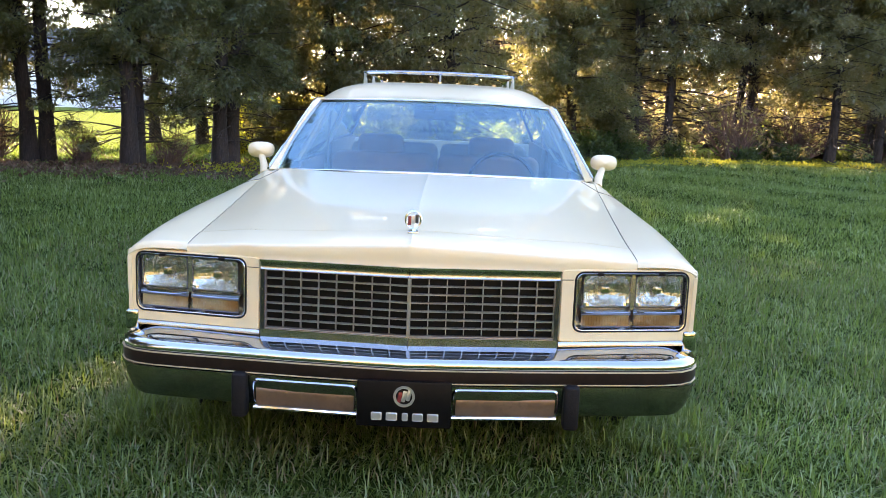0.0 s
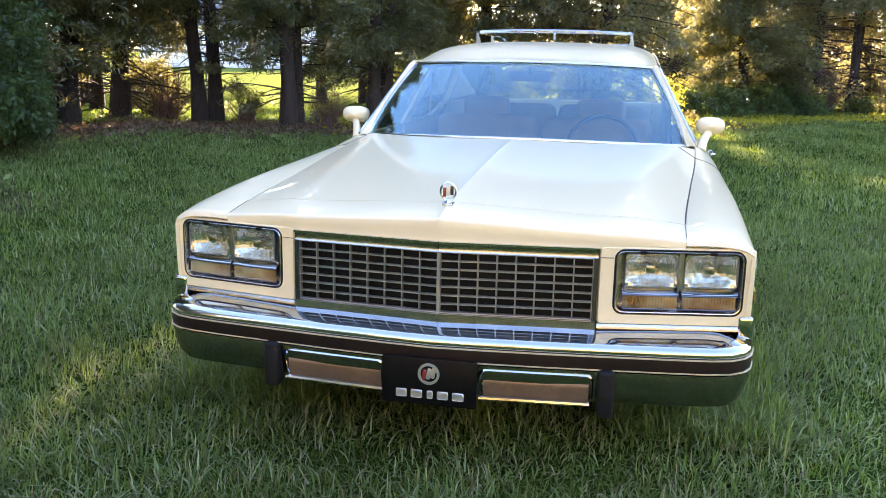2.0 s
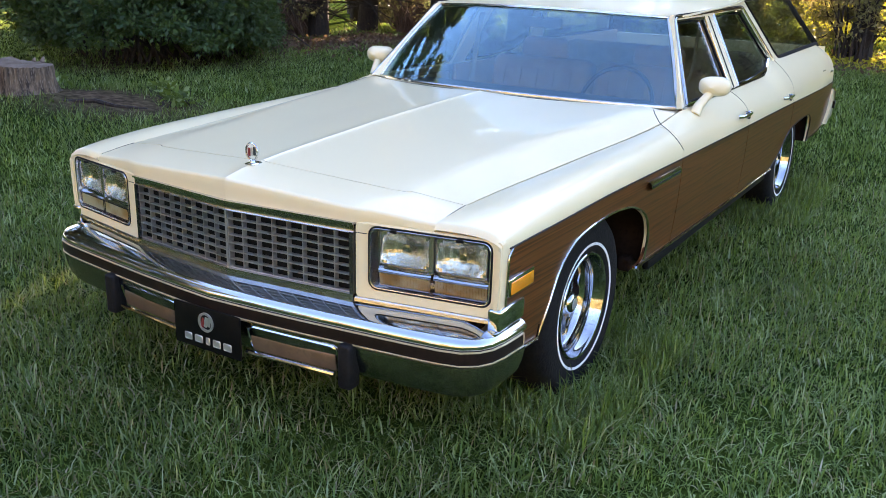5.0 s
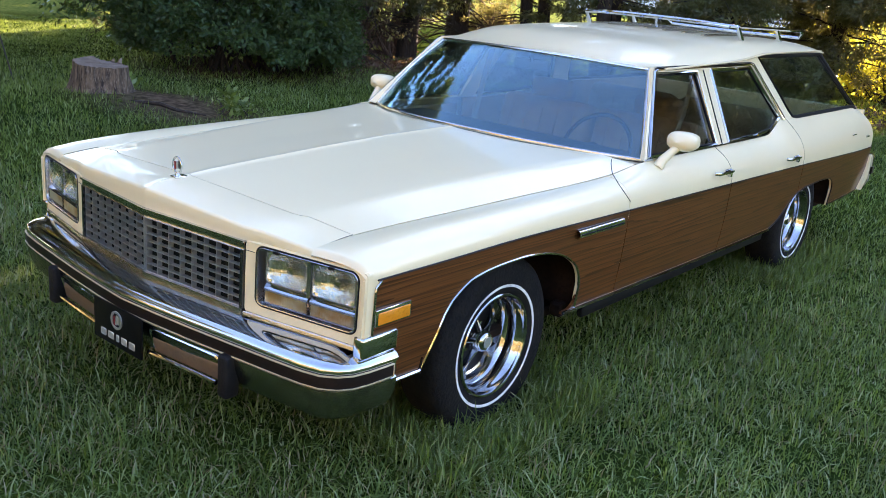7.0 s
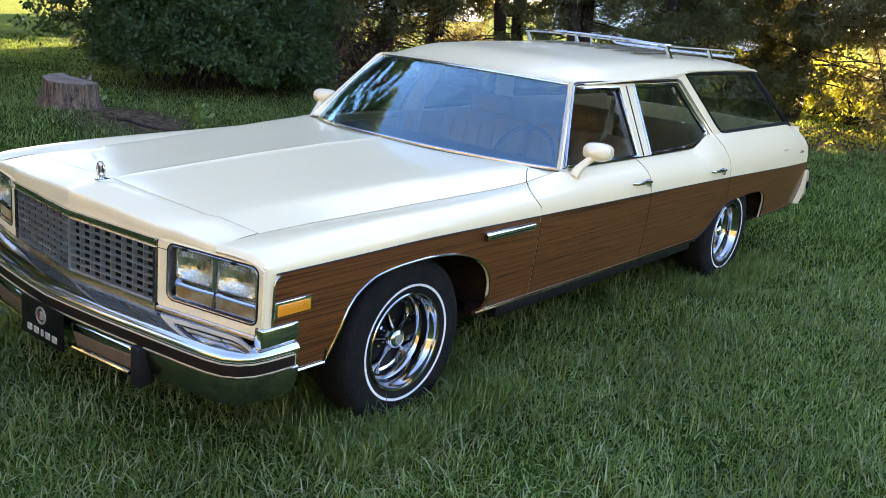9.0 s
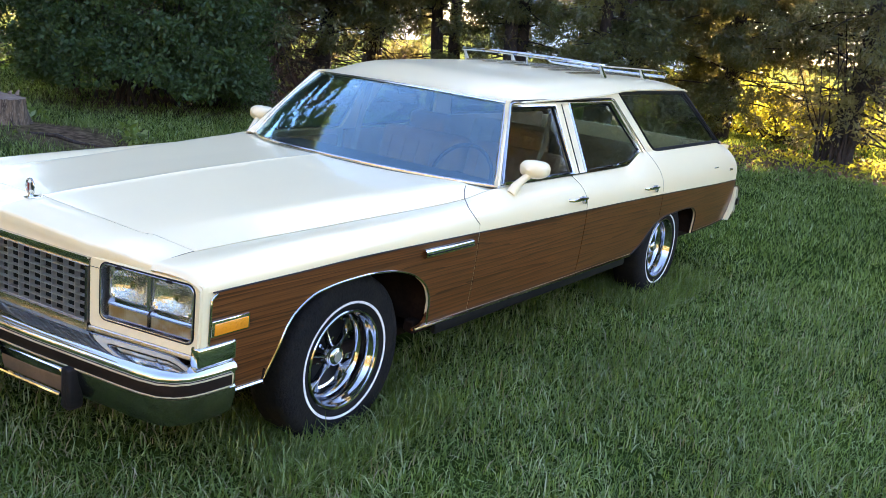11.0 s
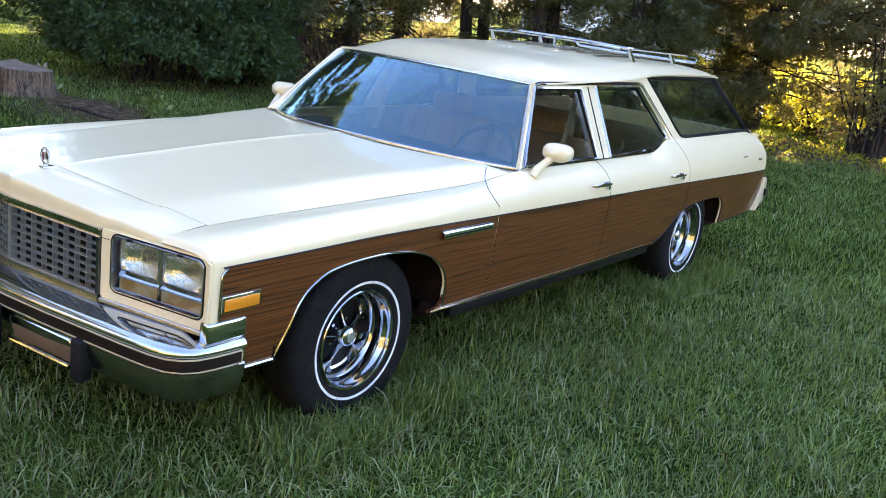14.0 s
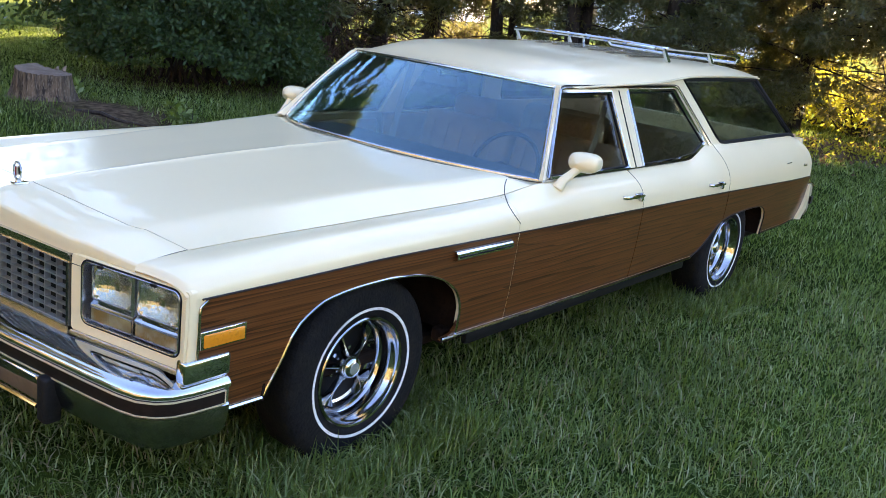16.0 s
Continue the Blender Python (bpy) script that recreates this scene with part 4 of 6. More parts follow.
# glasshouse
P = []
for v in np.linspace(0, 1, 14):
    row = []
    for s in np.linspace(-1, 1, 41):
        (y0, z0), (y1, z1) = glass_foot(s * 0.826), glass_head(s * 0.640)
        bow = math.sin(math.pi * v) * 0.012
        row.append((s * (0.826 + (0.640 - 0.826) * v + bow * 0.6), y0 + (y1 - y0) * v - bow, z0 + (z1 - z0) * v + bow))
    P.append(row)
WS = arr(P)
wsh = part("windshield", sheet(WS, 0.005, (0, 2, 0.9)), SCREEN, car, "curved clear windshield", 60)
wsh.visible_shadow = False
loop = [tuple(p) for p in WS[0]] + [tuple(p) for p in WS[1:, -1]] + [tuple(p) for p in WS[-1, ::-1][1:]] + [tuple(p) for p in WS[::-1, 0][1:-1]]
part("reveal_moulding", tube(loop, 0.0085, 8, closed=True), DULL_CHROME, wsh, "bright moulding round the windshield")
cowl = sheet(arr([[(s * 0.835, 0.742 + 0.24 * abs(s) ** 2, hood_z(s * 0.82, 0.75 + 0.2 * s * s) - 0.012) for s in np.linspace(-1, 1, 25)],
                  [(s * 0.835, glass_foot(s * 0.826)[0] + 0.02, glass_foot(s * 0.826)[1] - 0.014) for s in np.linspace(-1, 1, 25)]]), 0.01, BELLY)
part("cowl_panel", cowl, PAINT, car)

def roof_z(x, y):
    zc = smooth_table(y, (1.2, 1.342), (1.45, 1.398), (1.8, 1.428), (2.4, 1.450), (3.0, 1.455), (3.7, 1.438), (4.05, 1.405))
    ze = smooth_table(y, (1.2, 1.312), (1.45, 1.318), (1.8, 1.330), (2.4, 1.350), (2.9, 1.386), (3.7, 1.392), (4.05, 1.372))
    w = roof_w(y)
    a = min(abs(x) / w, 1)
    return zc - (zc - ze) * (0.18 * a ** 2 + 0.82 * a ** 8)


def roof_w(y):
    return smooth_table(y, (1.2, 0.640), (1.6, 0.668), (2.4, 0.672), (3.0, 0.655), (3.8, 0.645), (4.05, 0.63))


P = []
for u in list(np.linspace(0, 0.2, 16)) + list(np.linspace(0.22, 1, 34)):
    row = []
    for s in np.linspace(-1, 1, 45):
        y0 = glass_head(s * 0.64)[0] + 0.006
        y1 = 4.02 - 0.10 * s * s
        y = y0 + (y1 - y0) * u
        x = s * roof_w(y)
        k = min(u / 0.16, 1.0)
        k = k * (2 - k)
        z0 = glass_head(s * 0.64)[1] + 0.009
        row.append((x, y, z0 + (roof_z(x, y) - z0) * k))
    P.append(row)
part("roof", sheet(arr(P), 0.02, BELLY), PAINT, car, "cream roof with a raised rear", 30)


def side_plate(poly, thick=0.03, off=0.0, taper=None):
    """A flat piece of the sloped side, its outline in (y, z)."""
    return slab(poly, lambda y, z, d: (pillar_x(z) + off - thick * d, y, z))


FW = [(1.085, 0.952), (1.845, 0.948), (1.868, 1.294), (1.398, 1.294)]
RW = [(2.000, 0.950), (2.395, 0.953), (2.650, 0.968), (2.810, 1.020), (2.790, 1.045), (2.602, 1.302), (2.052, 1.301)]
QW = [(3.093, 1.010), (4.318, 1.016), (3.900, 1.366), (2.760, 1.366), (3.000, 1.052), (3.035, 1.022)]
for flip in (False, True):
    m = mirror if flip else (lambda g: g)
    part("front_pillar", m(sheet(arr([[(0.836, 1.090, 0.930), (0.853, 1.082, 0.936), (0.870, 1.068, 0.934)], [(0.742, 1.250, 1.122), (0.759, 1.242, 1.127), (0.771, 1.232, 1.124)], [(0.648, 1.407, 1.308), (0.664, 1.406, 1.311), (0.676, 1.398, 1.303)]]), 0.012, (0, 1.5, 1.0))), PAINT, car, "cream windshield pillar")
    part("centre_pillar", m(side_plate([(1.852, 0.935), (1.994, 0.935), (2.046, 1.305), (1.874, 1.305)], 0.03, -0.004)), PAINT, car)
    part("rear_pillar", m(side_plate([(2.655, 0.945), (3.10, 0.985), (3.035, 1.018), (2.995, 1.050), (2.752, 1.374), (2.60, 1.345), (2.608, 1.306), (2.825, 1.022)], 0.03, -0.002)), PAINT, car)
    part("tail_pillar", m(side_plate([(4.325, 0.995), (4.362, 0.995), (3.945, 1.372), (3.905, 1.372)], 0.03, -0.002)), RUBBER, car, "slim black window seal at the tail")
    part("roof_rail", m(join(side_plate([(1.395, 1.300), (2.61, 1.306), (2.58, 1.352), (1.41, 1.325)], 0.02, 0.004), side_plate([(2.75, 1.369), (3.90, 1.369), (3.96, 1.388), (2.68, 1.386)], 0.02, 0.004))), PAINT, car)
    part("pillar_gap", m(tube([(pillar_x(z) - 0.003, y, z) for y, z in ((1.921, 0.938), (1.960, 1.303))], 0.004, 5)), BLACK, car)
    edge = [(1.10, 0.955), (1.395, 1.306), (1.43, 1.314), (2.0, 1.318), (2.60, 1.320), (2.635, 1.312), (2.86, 1.010)]
    part("surround_moulding", m(tube([(pillar_x(z) + 0.007, y, z) for y, z in edge], 0.0075, 6)), CHROME, car, "bright moulding round the side windows")
    part("drip_seam", m(tube([(pillar_x(z) + 0.006, y + 0.012 * (y > 2.62), z + 0.0115) for y, z in edge[1:]], 0.003, 5)), BLACK, car)
    part("drip_rail", m(tube([(roof_w(y) + 0.012, y, roof_z(roof_w(y), y) - 0.004) for y in np.linspace(1.42, 3.95, 30)], 0.006, 6)), PAINT, car, "slim drip rail")
    part("belt_moulding", m(tube([(top_in(y)[0] + 0.002, y, top_in(y)[1] + 0.006) for y in np.linspace(1.06, 2.62, 22)], 0.006, 6)), CHROME, car)
    for nm, poly, gl, mt, r in (("front_side_window", FW, SIDE_GLASS, CHROME, 0.0115), ("rear_side_window", RW, TINTED, CHROME, 0.0115), ("quarter_window", QW, TINTED, BLACK, 0.011)):
        w = part(nm, m(side_plate(poly, 0.005, -0.016)), gl, car, "side window with a metal frame")
        w.visible_shadow = False
        part("window_frame", m(tube([(pillar_x(z) - 0.004, y, z) for y, z in poly], r, 6, closed=True)), mt, w)
        cy, cz = sum(p[0] for p in poly) / len(poly), sum(p[1] for p in poly) / len(poly)
        part("window_seal", m(tube([(pillar_x(z) - 0.010, cy + (y - cy) * 0.975, cz + (z - cz) * 0.955) for y, z in poly], 0.007, 6, closed=True)), BLACK, w)
    # mirror on a curved stalk
    mm = part("mirror_stalk", m(tube([(0.900, 1.125, 0.913), (0.908, 1.150, 0.950), (0.925, 1.19, 0.983), (0.940, 1.22, 1.008)], [0.026, 0.022, 0.019, 0.02], 10)), PAINT, car)
    H = []
    for u in np.linspace(0, 1, 15):
        r = [0, .35, .55, .72, .84, .92, .97, 1, 1, .99, .98, .96, .94, .92, .90][int(round(u * 14))]
        H.append([(0.945 + 0.072 * r * math.copysign(abs(math.cos(a)) ** 0.75, math.cos(a)), 1.178 + 0.115 * u, 1.031 + 0.044 * r * math.copysign(abs(math.sin(a)) ** 0.75, math.sin(a))) for a in np.linspace(0, 2 * math.pi, 25)[:-1]])
    part("mirror_housing", m(grid(arr(H), wrap_v=True)), PAINT, car, "egg-shaped cream mirror housing", 60)
    ring = [(0.945 + 0.062 * math.cos(a), 1.290, 1.031 + 0.037 * math.sin(a)) for a in np.linspace(0, 2 * math.pi, 25)[:-1]]
    part("mirror_glass", m((ring, [tuple(range(24))])), CHROME, car)

# tail: gate, glass, bumper and lamps
part("tailgate", sheet(arr([[(s * 0.86, 4.50 + 0.03 * (1 - s * s) + (0.975 - z) * 0.12, z) for s in np.linspace(-1, 1, 13)] for z in (0.985, 0.9, 0.75, 0.6, 0.45)]), 0.02, BELLY), PAINT, car)
bg = part("rear_window", sheet(arr([[(s * 0.74, 4.47 + 0.03 * (1 - s * s), 0.99) for s in np.linspace(-1, 1, 13)], [(s * 0.60, 4.02 - 0.08 * s * s, 1.372) for s in np.linspace(-1, 1, 13)]]), 0.005, BELLY), TINTED, car)
bg.visible_shadow = False
rb = [(x, 4.83 - 0.14 * (abs(x) / 0.93) ** 6, 0, 0, 1) for x in np.linspace(-0.93, 0.93, 25)]
rb = [(-0.948, 4.62, 0, -1, 0), (-0.946, 4.67, 0, -0.95, 0.3)] + rb + [(0.946, 4.67, 0, 0.95, 0.3), (0.948, 4.62, 0, 1, 0)]
rbump = part("rear_bumper", sweep(rb, [(-0.08, 0.665), (0.0, 0.66), (0.018, 0.64), (0.02, 0.58), (0.015, 0.46), (-0.01, 0.40), (-0.06, 0.385)]), CHROME, car, "chrome rear bumper")
part("rub_strip", sweep(rb, [(0.01, 0.57), (0.026, 0.565), (0.026, 0.515), (0.01, 0.51)]), STRIP, rbump)
for s in (1, -1):
    part("end_filler", sheet(arr([[(s * 0.946, 4.465, 0.405), (s * 0.953, 4.518, 0.48), (s * 0.955, 4.570, 0.56), (s * 0.950, 4.583, 0.655)], [(s * 0.946, 4.55, 0.395), (s * 0.952, 4.615, 0.47), (s * 0.953, 4.665, 0.56), (s * 0.946, 4.675, 0.655)]]), 0.02, BELLY), PAINT, rbump, "cream bumper end filler")
    part("tail_lamp", block(0.10, 0.05, 0.20, 0.012, 2, (s * 0.872, 4.545, 0.70)), RED, car, "red tail lamp")

# underside and wheel wells
part("floor_pan", join(block(1.60, 5.0, 0.05, 0.01, 1, (0, 1.9, 0.33)), block(1.15, 1.05, 0.42, 0.05, 1, (0, 0.02, 0.62)), block(1.30, 1.4, 0.36, 0.05, 1, (0, 3.6, 0.60)),
                     block(1.56, 0.02, 0.42, 0.005, 1, (0, 0.62, 0.62)), block(0.06, 2.3, 0.06, 0.01, 1, (0.88, 1.57, 0.385)), block(0.06, 2.3, 0.06, 0.01, 1, (-0.88, 1.57, 0.385))), UNDER, car)
for s in (1, -1):
    for yc, y0, y1, top in ((0, -0.50, 0.48, 0.79), (WHEELBASE, 2.60, 3.70, 0.72)):
        W = [[(s * x, 0.5 * (y1 - y0) * math.copysign(abs(math.cos(a)) ** 0.45, math.cos(a)) + 0.5 * (y0 + y1), 0.395 + (top - 0.395) * max(math.sin(a), 0.0) ** 0.45) for a in np.linspace(0, math.pi, 25)] for x in (0.56, 0.944)]
        part("wheel_well", join(sheet(arr(W), 0.01, (0, yc, 0.3)), block(0.01, y1 - y0, 0.46, 0, 1, (s * 0.56, 0.5 * (y0 + y1), 0.57))), UNDER, car)

    part("rocker", block(0.03, 2.02, 0.060, 0.012, 2, (s * 0.938, 1.535, 0.372)), BLACK, car, "dark rocker under the sill moulding")

# cabin
part("cabin_floor", block(1.60, 2.6, 0.04, 0.01, 1, (0, 2.25, 0.40)), DARKIN, car)
part("load_floor", block(1.30, 1.2, 0.03, 0.01, 1, (0, 3.85, 0.80)), BUFF, car)
part("dashboard", join(block(1.38, 0.36, 0.15, 0.05, 3, (0, 1.14, 0.855)), block(1.50, 0.22, 0.14, 0.04, 3, (0, 1.22, 0.76))), DARKIN, car, "dark dashboard")
wheel = part("steering_wheel", tube([(0.40 + 0.19 * math.cos(a), 1.43 + 0.19 * math.sin(a) * 0.42, 0.875 + 0.19 * math.sin(a) * 0.90) for a in np.linspace(0, 2 * math.pi, 33)[:-1]], 0.011, 8, closed=True), DARKIN, car, "dark brown steering wheel")
part("spoke", join(tube([(0.22, 1.43, 0.875), (0.40, 1.415, 0.865), (0.58, 1.43, 0.875)], 0.014, 8), block(0.12, 0.05, 0.08, 0.015, 2, (0.40, 1.415, 0.863)), tube([(0.40, 1.41, 0.89), (0.40, 1.16, 0.80)], 0.03, 8)), DARKIN, wheel)
for nm, y, dz in (("front_seat", 1.88, 0.0), ("rear_seat", 2.95, 0.02)):
    seat = part(nm, block(1.36, 0.56, 0.20, 0.07, 3, (0, y - 0.12, 0.60 + dz)), TAN, car, "tan vinyl bench seat")
    for s in (1, -1):
        bk = part("backrest", block(0.66, 0.17, 0.56, 0.06, 3), TAN if nm == "front_seat" else BUFF, seat)
        bk.matrix_basis = pose(s * 0.34, y + 0.20, 0.72 + dz, -14, 0, 0)
        for k in range(-2, 3):
            part("pleat", tube([(k * 0.11, -0.087, -0.22), (k * 0.11, -0.092, 0), (k * 0.11, -0.087, 0.2)], 0.003, 6, flat=0.3), TAN if nm == "front_seat" else BUFF, bk)
        if nm == "front_seat":
            part("headrest", block(0.30, 0.10, 0.15, 0.045, 3, (s * 0.36, y + 0.29, 1.035)), TAN, seat)
            part("seat_belt", sheet(arr([[(s * 0.655, y - 0.02, 1.25), (s * 0.655, y + 0.035, 1.25)], [(s * 0.66, y - 0.07, 1.06), (s * 0.66, y - 0.015, 1.06)], [(s * 0.645, y - 0.14, 0.88), (s * 0.645, y - 0.085, 0.88)], [(s * 0.60, y - 0.22, 0.72), (s * 0.60, y - 0.165, 0.72)]]), 0.003, (0, y, 0.9)), BUFF, seat, "buff seat belt")
for s in (1, -1):
    part("door_lining", join(block(0.03, 0.76, 0.42, 0.01, 2, (s * 0.84, 1.44, 0.69)), block(0.03, 0.95, 0.46, 0.01, 2, (s * 0.84, 2.36, 0.70)), block(0.06, 0.5, 0.06, 0.02, 2, (s * 0.80, 1.45, 0.76)), block(0.03, 1.5, 0.30, 0.01, 2, (s * 0.80, 3.7, 0.86))), TAN, car)
part("headlining", sheet(arr([[(s * 0.62, y, roof_z(s * 0.62, y) - 0.035) for s in np.linspace(-1, 1, 13)] for y in np.linspace(1.50, 3.85, 12)]), 0.01, (0, 2.5, 2.5)), BUFF, car)
part("inside_mirror", join(block(0.22, 0.02, 0.055, 0.01, 2, (0.0, 1.36, 1.255)), tube([(0, 1.36, 1.26), (0, 1.33, 1.305)], 0.008, 6)), DARKIN, car)
for s in (1, -1):
    part("sun_visor", block(0.42, 0.16, 0.018, 0.006, 2, (s * 0.33, 1.50, 1.315)), BUFF, car)

# roof rack
RL, RR = 0.512, -0.532
rail = [(RL, 3.80, 1.505), (RL, 2.76, 1.518), (RL - 0.01, 2.71, 1.518), (RL - 0.05, 2.685, 1.520), (0.25, 2.672, 1.528), (0.0, 2.668, 1.530), (-0.25, 2.672, 1.528), (RR + 0.05, 2.685, 1.520), (RR + 0.01, 2.71, 1.518), (RR, 2.76, 1.518), (RR, 3.80, 1.505), (RR + 0.01, 3.89, 1.49), (RR + 0.04, 3.93, 1.455), (0.0, 3.95, 1.450), (RL - 0.04, 3.93, 1.455), (RL - 0.01, 3.89, 1.49)]
rack = part("roof_rack", tube(rail, 0.013, 8, closed=True, flat=0.8), CHROME, car, "chrome roof rack")
for y in (2.70, 3.34):
    for s in (1, -1):
        px = RL if s > 0 else RR
        part("post", tube([(px, y + 0.02, 1.517 - 0.012 * (y - 2.7)), (px * 1.01, y + 0.09, roof_z(px, y + 0.09) + 0.002)], [0.010, 0.018], 8), CHROME, rack)
part("post", tube([(0.0, 2.67, 1.530), (0.0, 2.70, roof_z(0, 2.70))], 0.008, 8), CHROME, rack)
for k in range(-3, 4):
    part("slat", sheet(arr([[(0.125 * k - 0.012, y, roof_z(0.125 * k, y) + 0.010), (0.125 * k + 0.012, y, roof_z(0.125 * k, y) + 0.010)] for y in np.linspace(2.55, 3.92, 12)]), 0.008, BELLY), DULL_CHROME, rack)


part("front_bar", sheet(arr([[(x, y, z - 0.012 * (x / 0.52) ** 4) for x in np.linspace(RR + 0.03, RL - 0.03, 21)] for y, z in ((2.655, 1.521), (2.675, 1.531), (2.70, 1.533), (2.735, 1.529))]), 0.010, (0, 3, 1.0)), CHROME, rack, "flat chrome front bar")


# wheels
def make_wheel():
    w = empty("wheel", "", "")
    part("tyre", lathe([(0.195, 0.072), (0.205, 0.086), (0.222, 0.094), (0.231, 0.0965), (0.250, 0.0985), (0.30, 0.098), (0.330, 0.090), (0.346, 0.074), (0.352, 0.05), (0.353, 0.0), (0.352, -0.06), (0.34, -0.09), (0.30, -0.105), (0.19, -0.09), (0.18, -0.05), (0.18, 0.04)], 64), TYRE, w, "black tyre with a white band", 50)
    part("white_band", lathe([(0.2480, 0.094), (0.2490, 0.0984), (0.2595, 0.0992), (0.2605, 0.095)], 64), WHITE, w, "narrow white band")
    part("rim", lathe([(0.203, 0.083), (0.208, 0.091), (0.204, 0.095), (0.197, 0.093), (0.193, 0.084), (0.190, 0.068), (0.184, 0.062), (0.181, 0.045), (0.178, 0.020), (0.170, 0.012), (0.166, -0.010), (0.160, -0.022), (0.150, -0.026), (0.150, -0.04), (0.203, -0.04)], 64), WHEEL_CHROME, w, "polished chrome rim", 35)
    part("wheel_disc", lathe([(0.0, -0.028), (0.158, -0.028), (0.158, -0.045), (0.0, -0.045)], 40), BLACK, w, "black painted wheel centre")
    for k in range(5):
        S = []
        for u in np.linspace(0, 1, 11):
            r = 0.034 + 0.128 * u
            half = 0.0085 - 0.0050 * math.sin(math.pi * min(u * 1.15, 1)) + 0.30 * max(0, u - 0.58) ** 2
            a = 0.030 - 0.046 * u ** 0.7 + 0.012 * u ** 4
            S.append([(a - 0.020, -half * 1.25, r), (a - 0.006, -half, r), (a + 0.004, -half * 0.4, r), (a + 0.004, half * 0.4, r), (a - 0.006, half, r), (a - 0.020, half * 1.25, r)])
        part("spoke", moved(grid(arr(S)), pose(0, 0, 0, 72 * k + 12)), SPOKE, w, "dark metal wheel spoke")
        for e in (-1, 1):
            part("spoke_edge", moved(tube([tuple(row[2 if e < 0 else 3][i] + (0.0, e * 0.0006, 0.0)[i] for i in range(3)) for row in S[1:]], 0.0016, 5), pose(0, 0, 0, 72 * k + 12)), WHEEL_CHROME, w)
        n = Matrix(pose(0, 0, 0, 72 * k + 48))
        part("lug_nut", moved(lathe([(0, -0.002), (0.008, -0.003), (0.010, -0.028), (0, -0.028)], 6), n @ pose(0.0, 0, 0.062)), CHROME, w)
    part("hub_cap", lathe([(0.0, 0.056), (0.026, 0.055), (0.034, 0.052), (0.040, 0.044), (0.043, 0.030), (0.046, 0.010), (0.048, -0.02), (0.0, -0.02)], 32), WHEEL_CHROME, w, "chrome hub cap")
    part("cap_disc", lathe([(0.0, 0.0572), (0.022, 0.0572), (0.0235, 0.0545), (0.0, 0.0545)], 28), SILVER, w, "grey centre disc")
    part("cap_ring", lathe([(0.020, 0.0545), (0.024, 0.0570), (0.027, 0.0560), (0.020, 0.0515)], 28), WHEEL_CHROME, w)
    for ob in w.children:
        if ob.name.startswith("white_band"):
            ob.data.transform(Matrix.Diagonal((1.0, 0.94, 0.94, 1.0)))
    return w


w0 = make_wheel()
w0.parent = car
w0.matrix_basis = pose(0.799, 0.004, HUB_Z)
for x, y, turn, spin in ((-0.799, 0.004, 180, 31), (0.818, WHEELBASE + 0.008, 0, 20), (-0.818, WHEELBASE + 0.008, 180, 50)):
    w = copy_thing(w0, pose(x, y, HUB_Z, spin if turn == 0 else -spin, 0, turn))
    w.parent = car

# ---- ground ----
TREE_LINE = [(-9.4, 6.2), (-8.3, 5.3), (-7.7, 6.5), (-8.3, 8.5), (-7.8, 10.2), (-6.0, 10.9), (-4.0, 11.5), (-1.0, 12.6), (1.5, 15.2), (4.0, 18.2), (8.0, 19.8), (13.0, 20.8), (22.0, 21.3)]


def line_distance(x, y):
    best = np.full(np.shape(x), 1e9)
    for (x0, y0), (x1, y1) in zip(TREE_LINE, TREE_LINE[1:]):
        dx, dy = x1 - x0, y1 - y0
        u = np.clip(((x - x0) * dx + (y - y0) * dy) / (dx * dx + dy * dy), 0, 1)
        best = np.minimum(best, np.hypot(x - x0 - u * dx, y - y0 - u * dy))
    return best


def ground_z(x, y):
    far = np.clip((np.hypot(x, y - 1) - 4.0) / 6.0, 0, 1)
    return 0.042 + far * (0.035 * np.sin(x * 0.9 + 1.3) * np.cos(y * 0.7) + 0.02 * np.sin(x * 2.1 + y * 1.7)) + 0.10 * np.exp(-(((x + 6.1) / 0.9) ** 2 + ((y - 2.75) / 0.9) ** 2))


gx = np.concatenate([[-900, -300, -120, -60], np.linspace(-30, 30, 121), [60, 120, 300, 900]])
gy = np.concatenate([[-900, -300, -100, -40], np.linspace(-15, 45, 121), [70, 130, 300, 900]])
X, Y = np.meshgrid(gx, gy, indexing="ij")
P = np.stack([X, Y, ground_z(X, Y)], 2)
gv, gf = grid(P)
gme = bpy.data.meshes.new("ground")
gme.from_pydata(gv, [], [f for f in gf])
gme.materials.append(SOIL)
gme.shade_smooth()
bare = np.clip(1.5 - line_distance(X, Y) / 0.9, 0, 1) * 0.9
bare = np.maximum(bare, np.clip(1.35 - np.hypot((X + 5.6) / 1.3, (Y - 3.0) / 0.75), 0, 1))
att = gme.attributes.new("bare", "FLOAT", "POINT")
att.data.foreach_set("value", bare.ravel().astype(np.float32))
# where the lawn gets its painted sunlit colour: far left and far back, not behind
sunlit_turf = np.clip(np.maximum((-15.5 - X) / 2, (Y - 20.0) / 2.0), 0, 1) * np.clip((Y + 6.0) / 4.0, 0, 1)
att = gme.attributes.new("sunlit_turf", "FLOAT", "POINT")
att.data.foreach_set("value", sunlit_turf.ravel().astype(np.float32))
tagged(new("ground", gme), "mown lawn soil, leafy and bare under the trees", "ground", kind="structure")


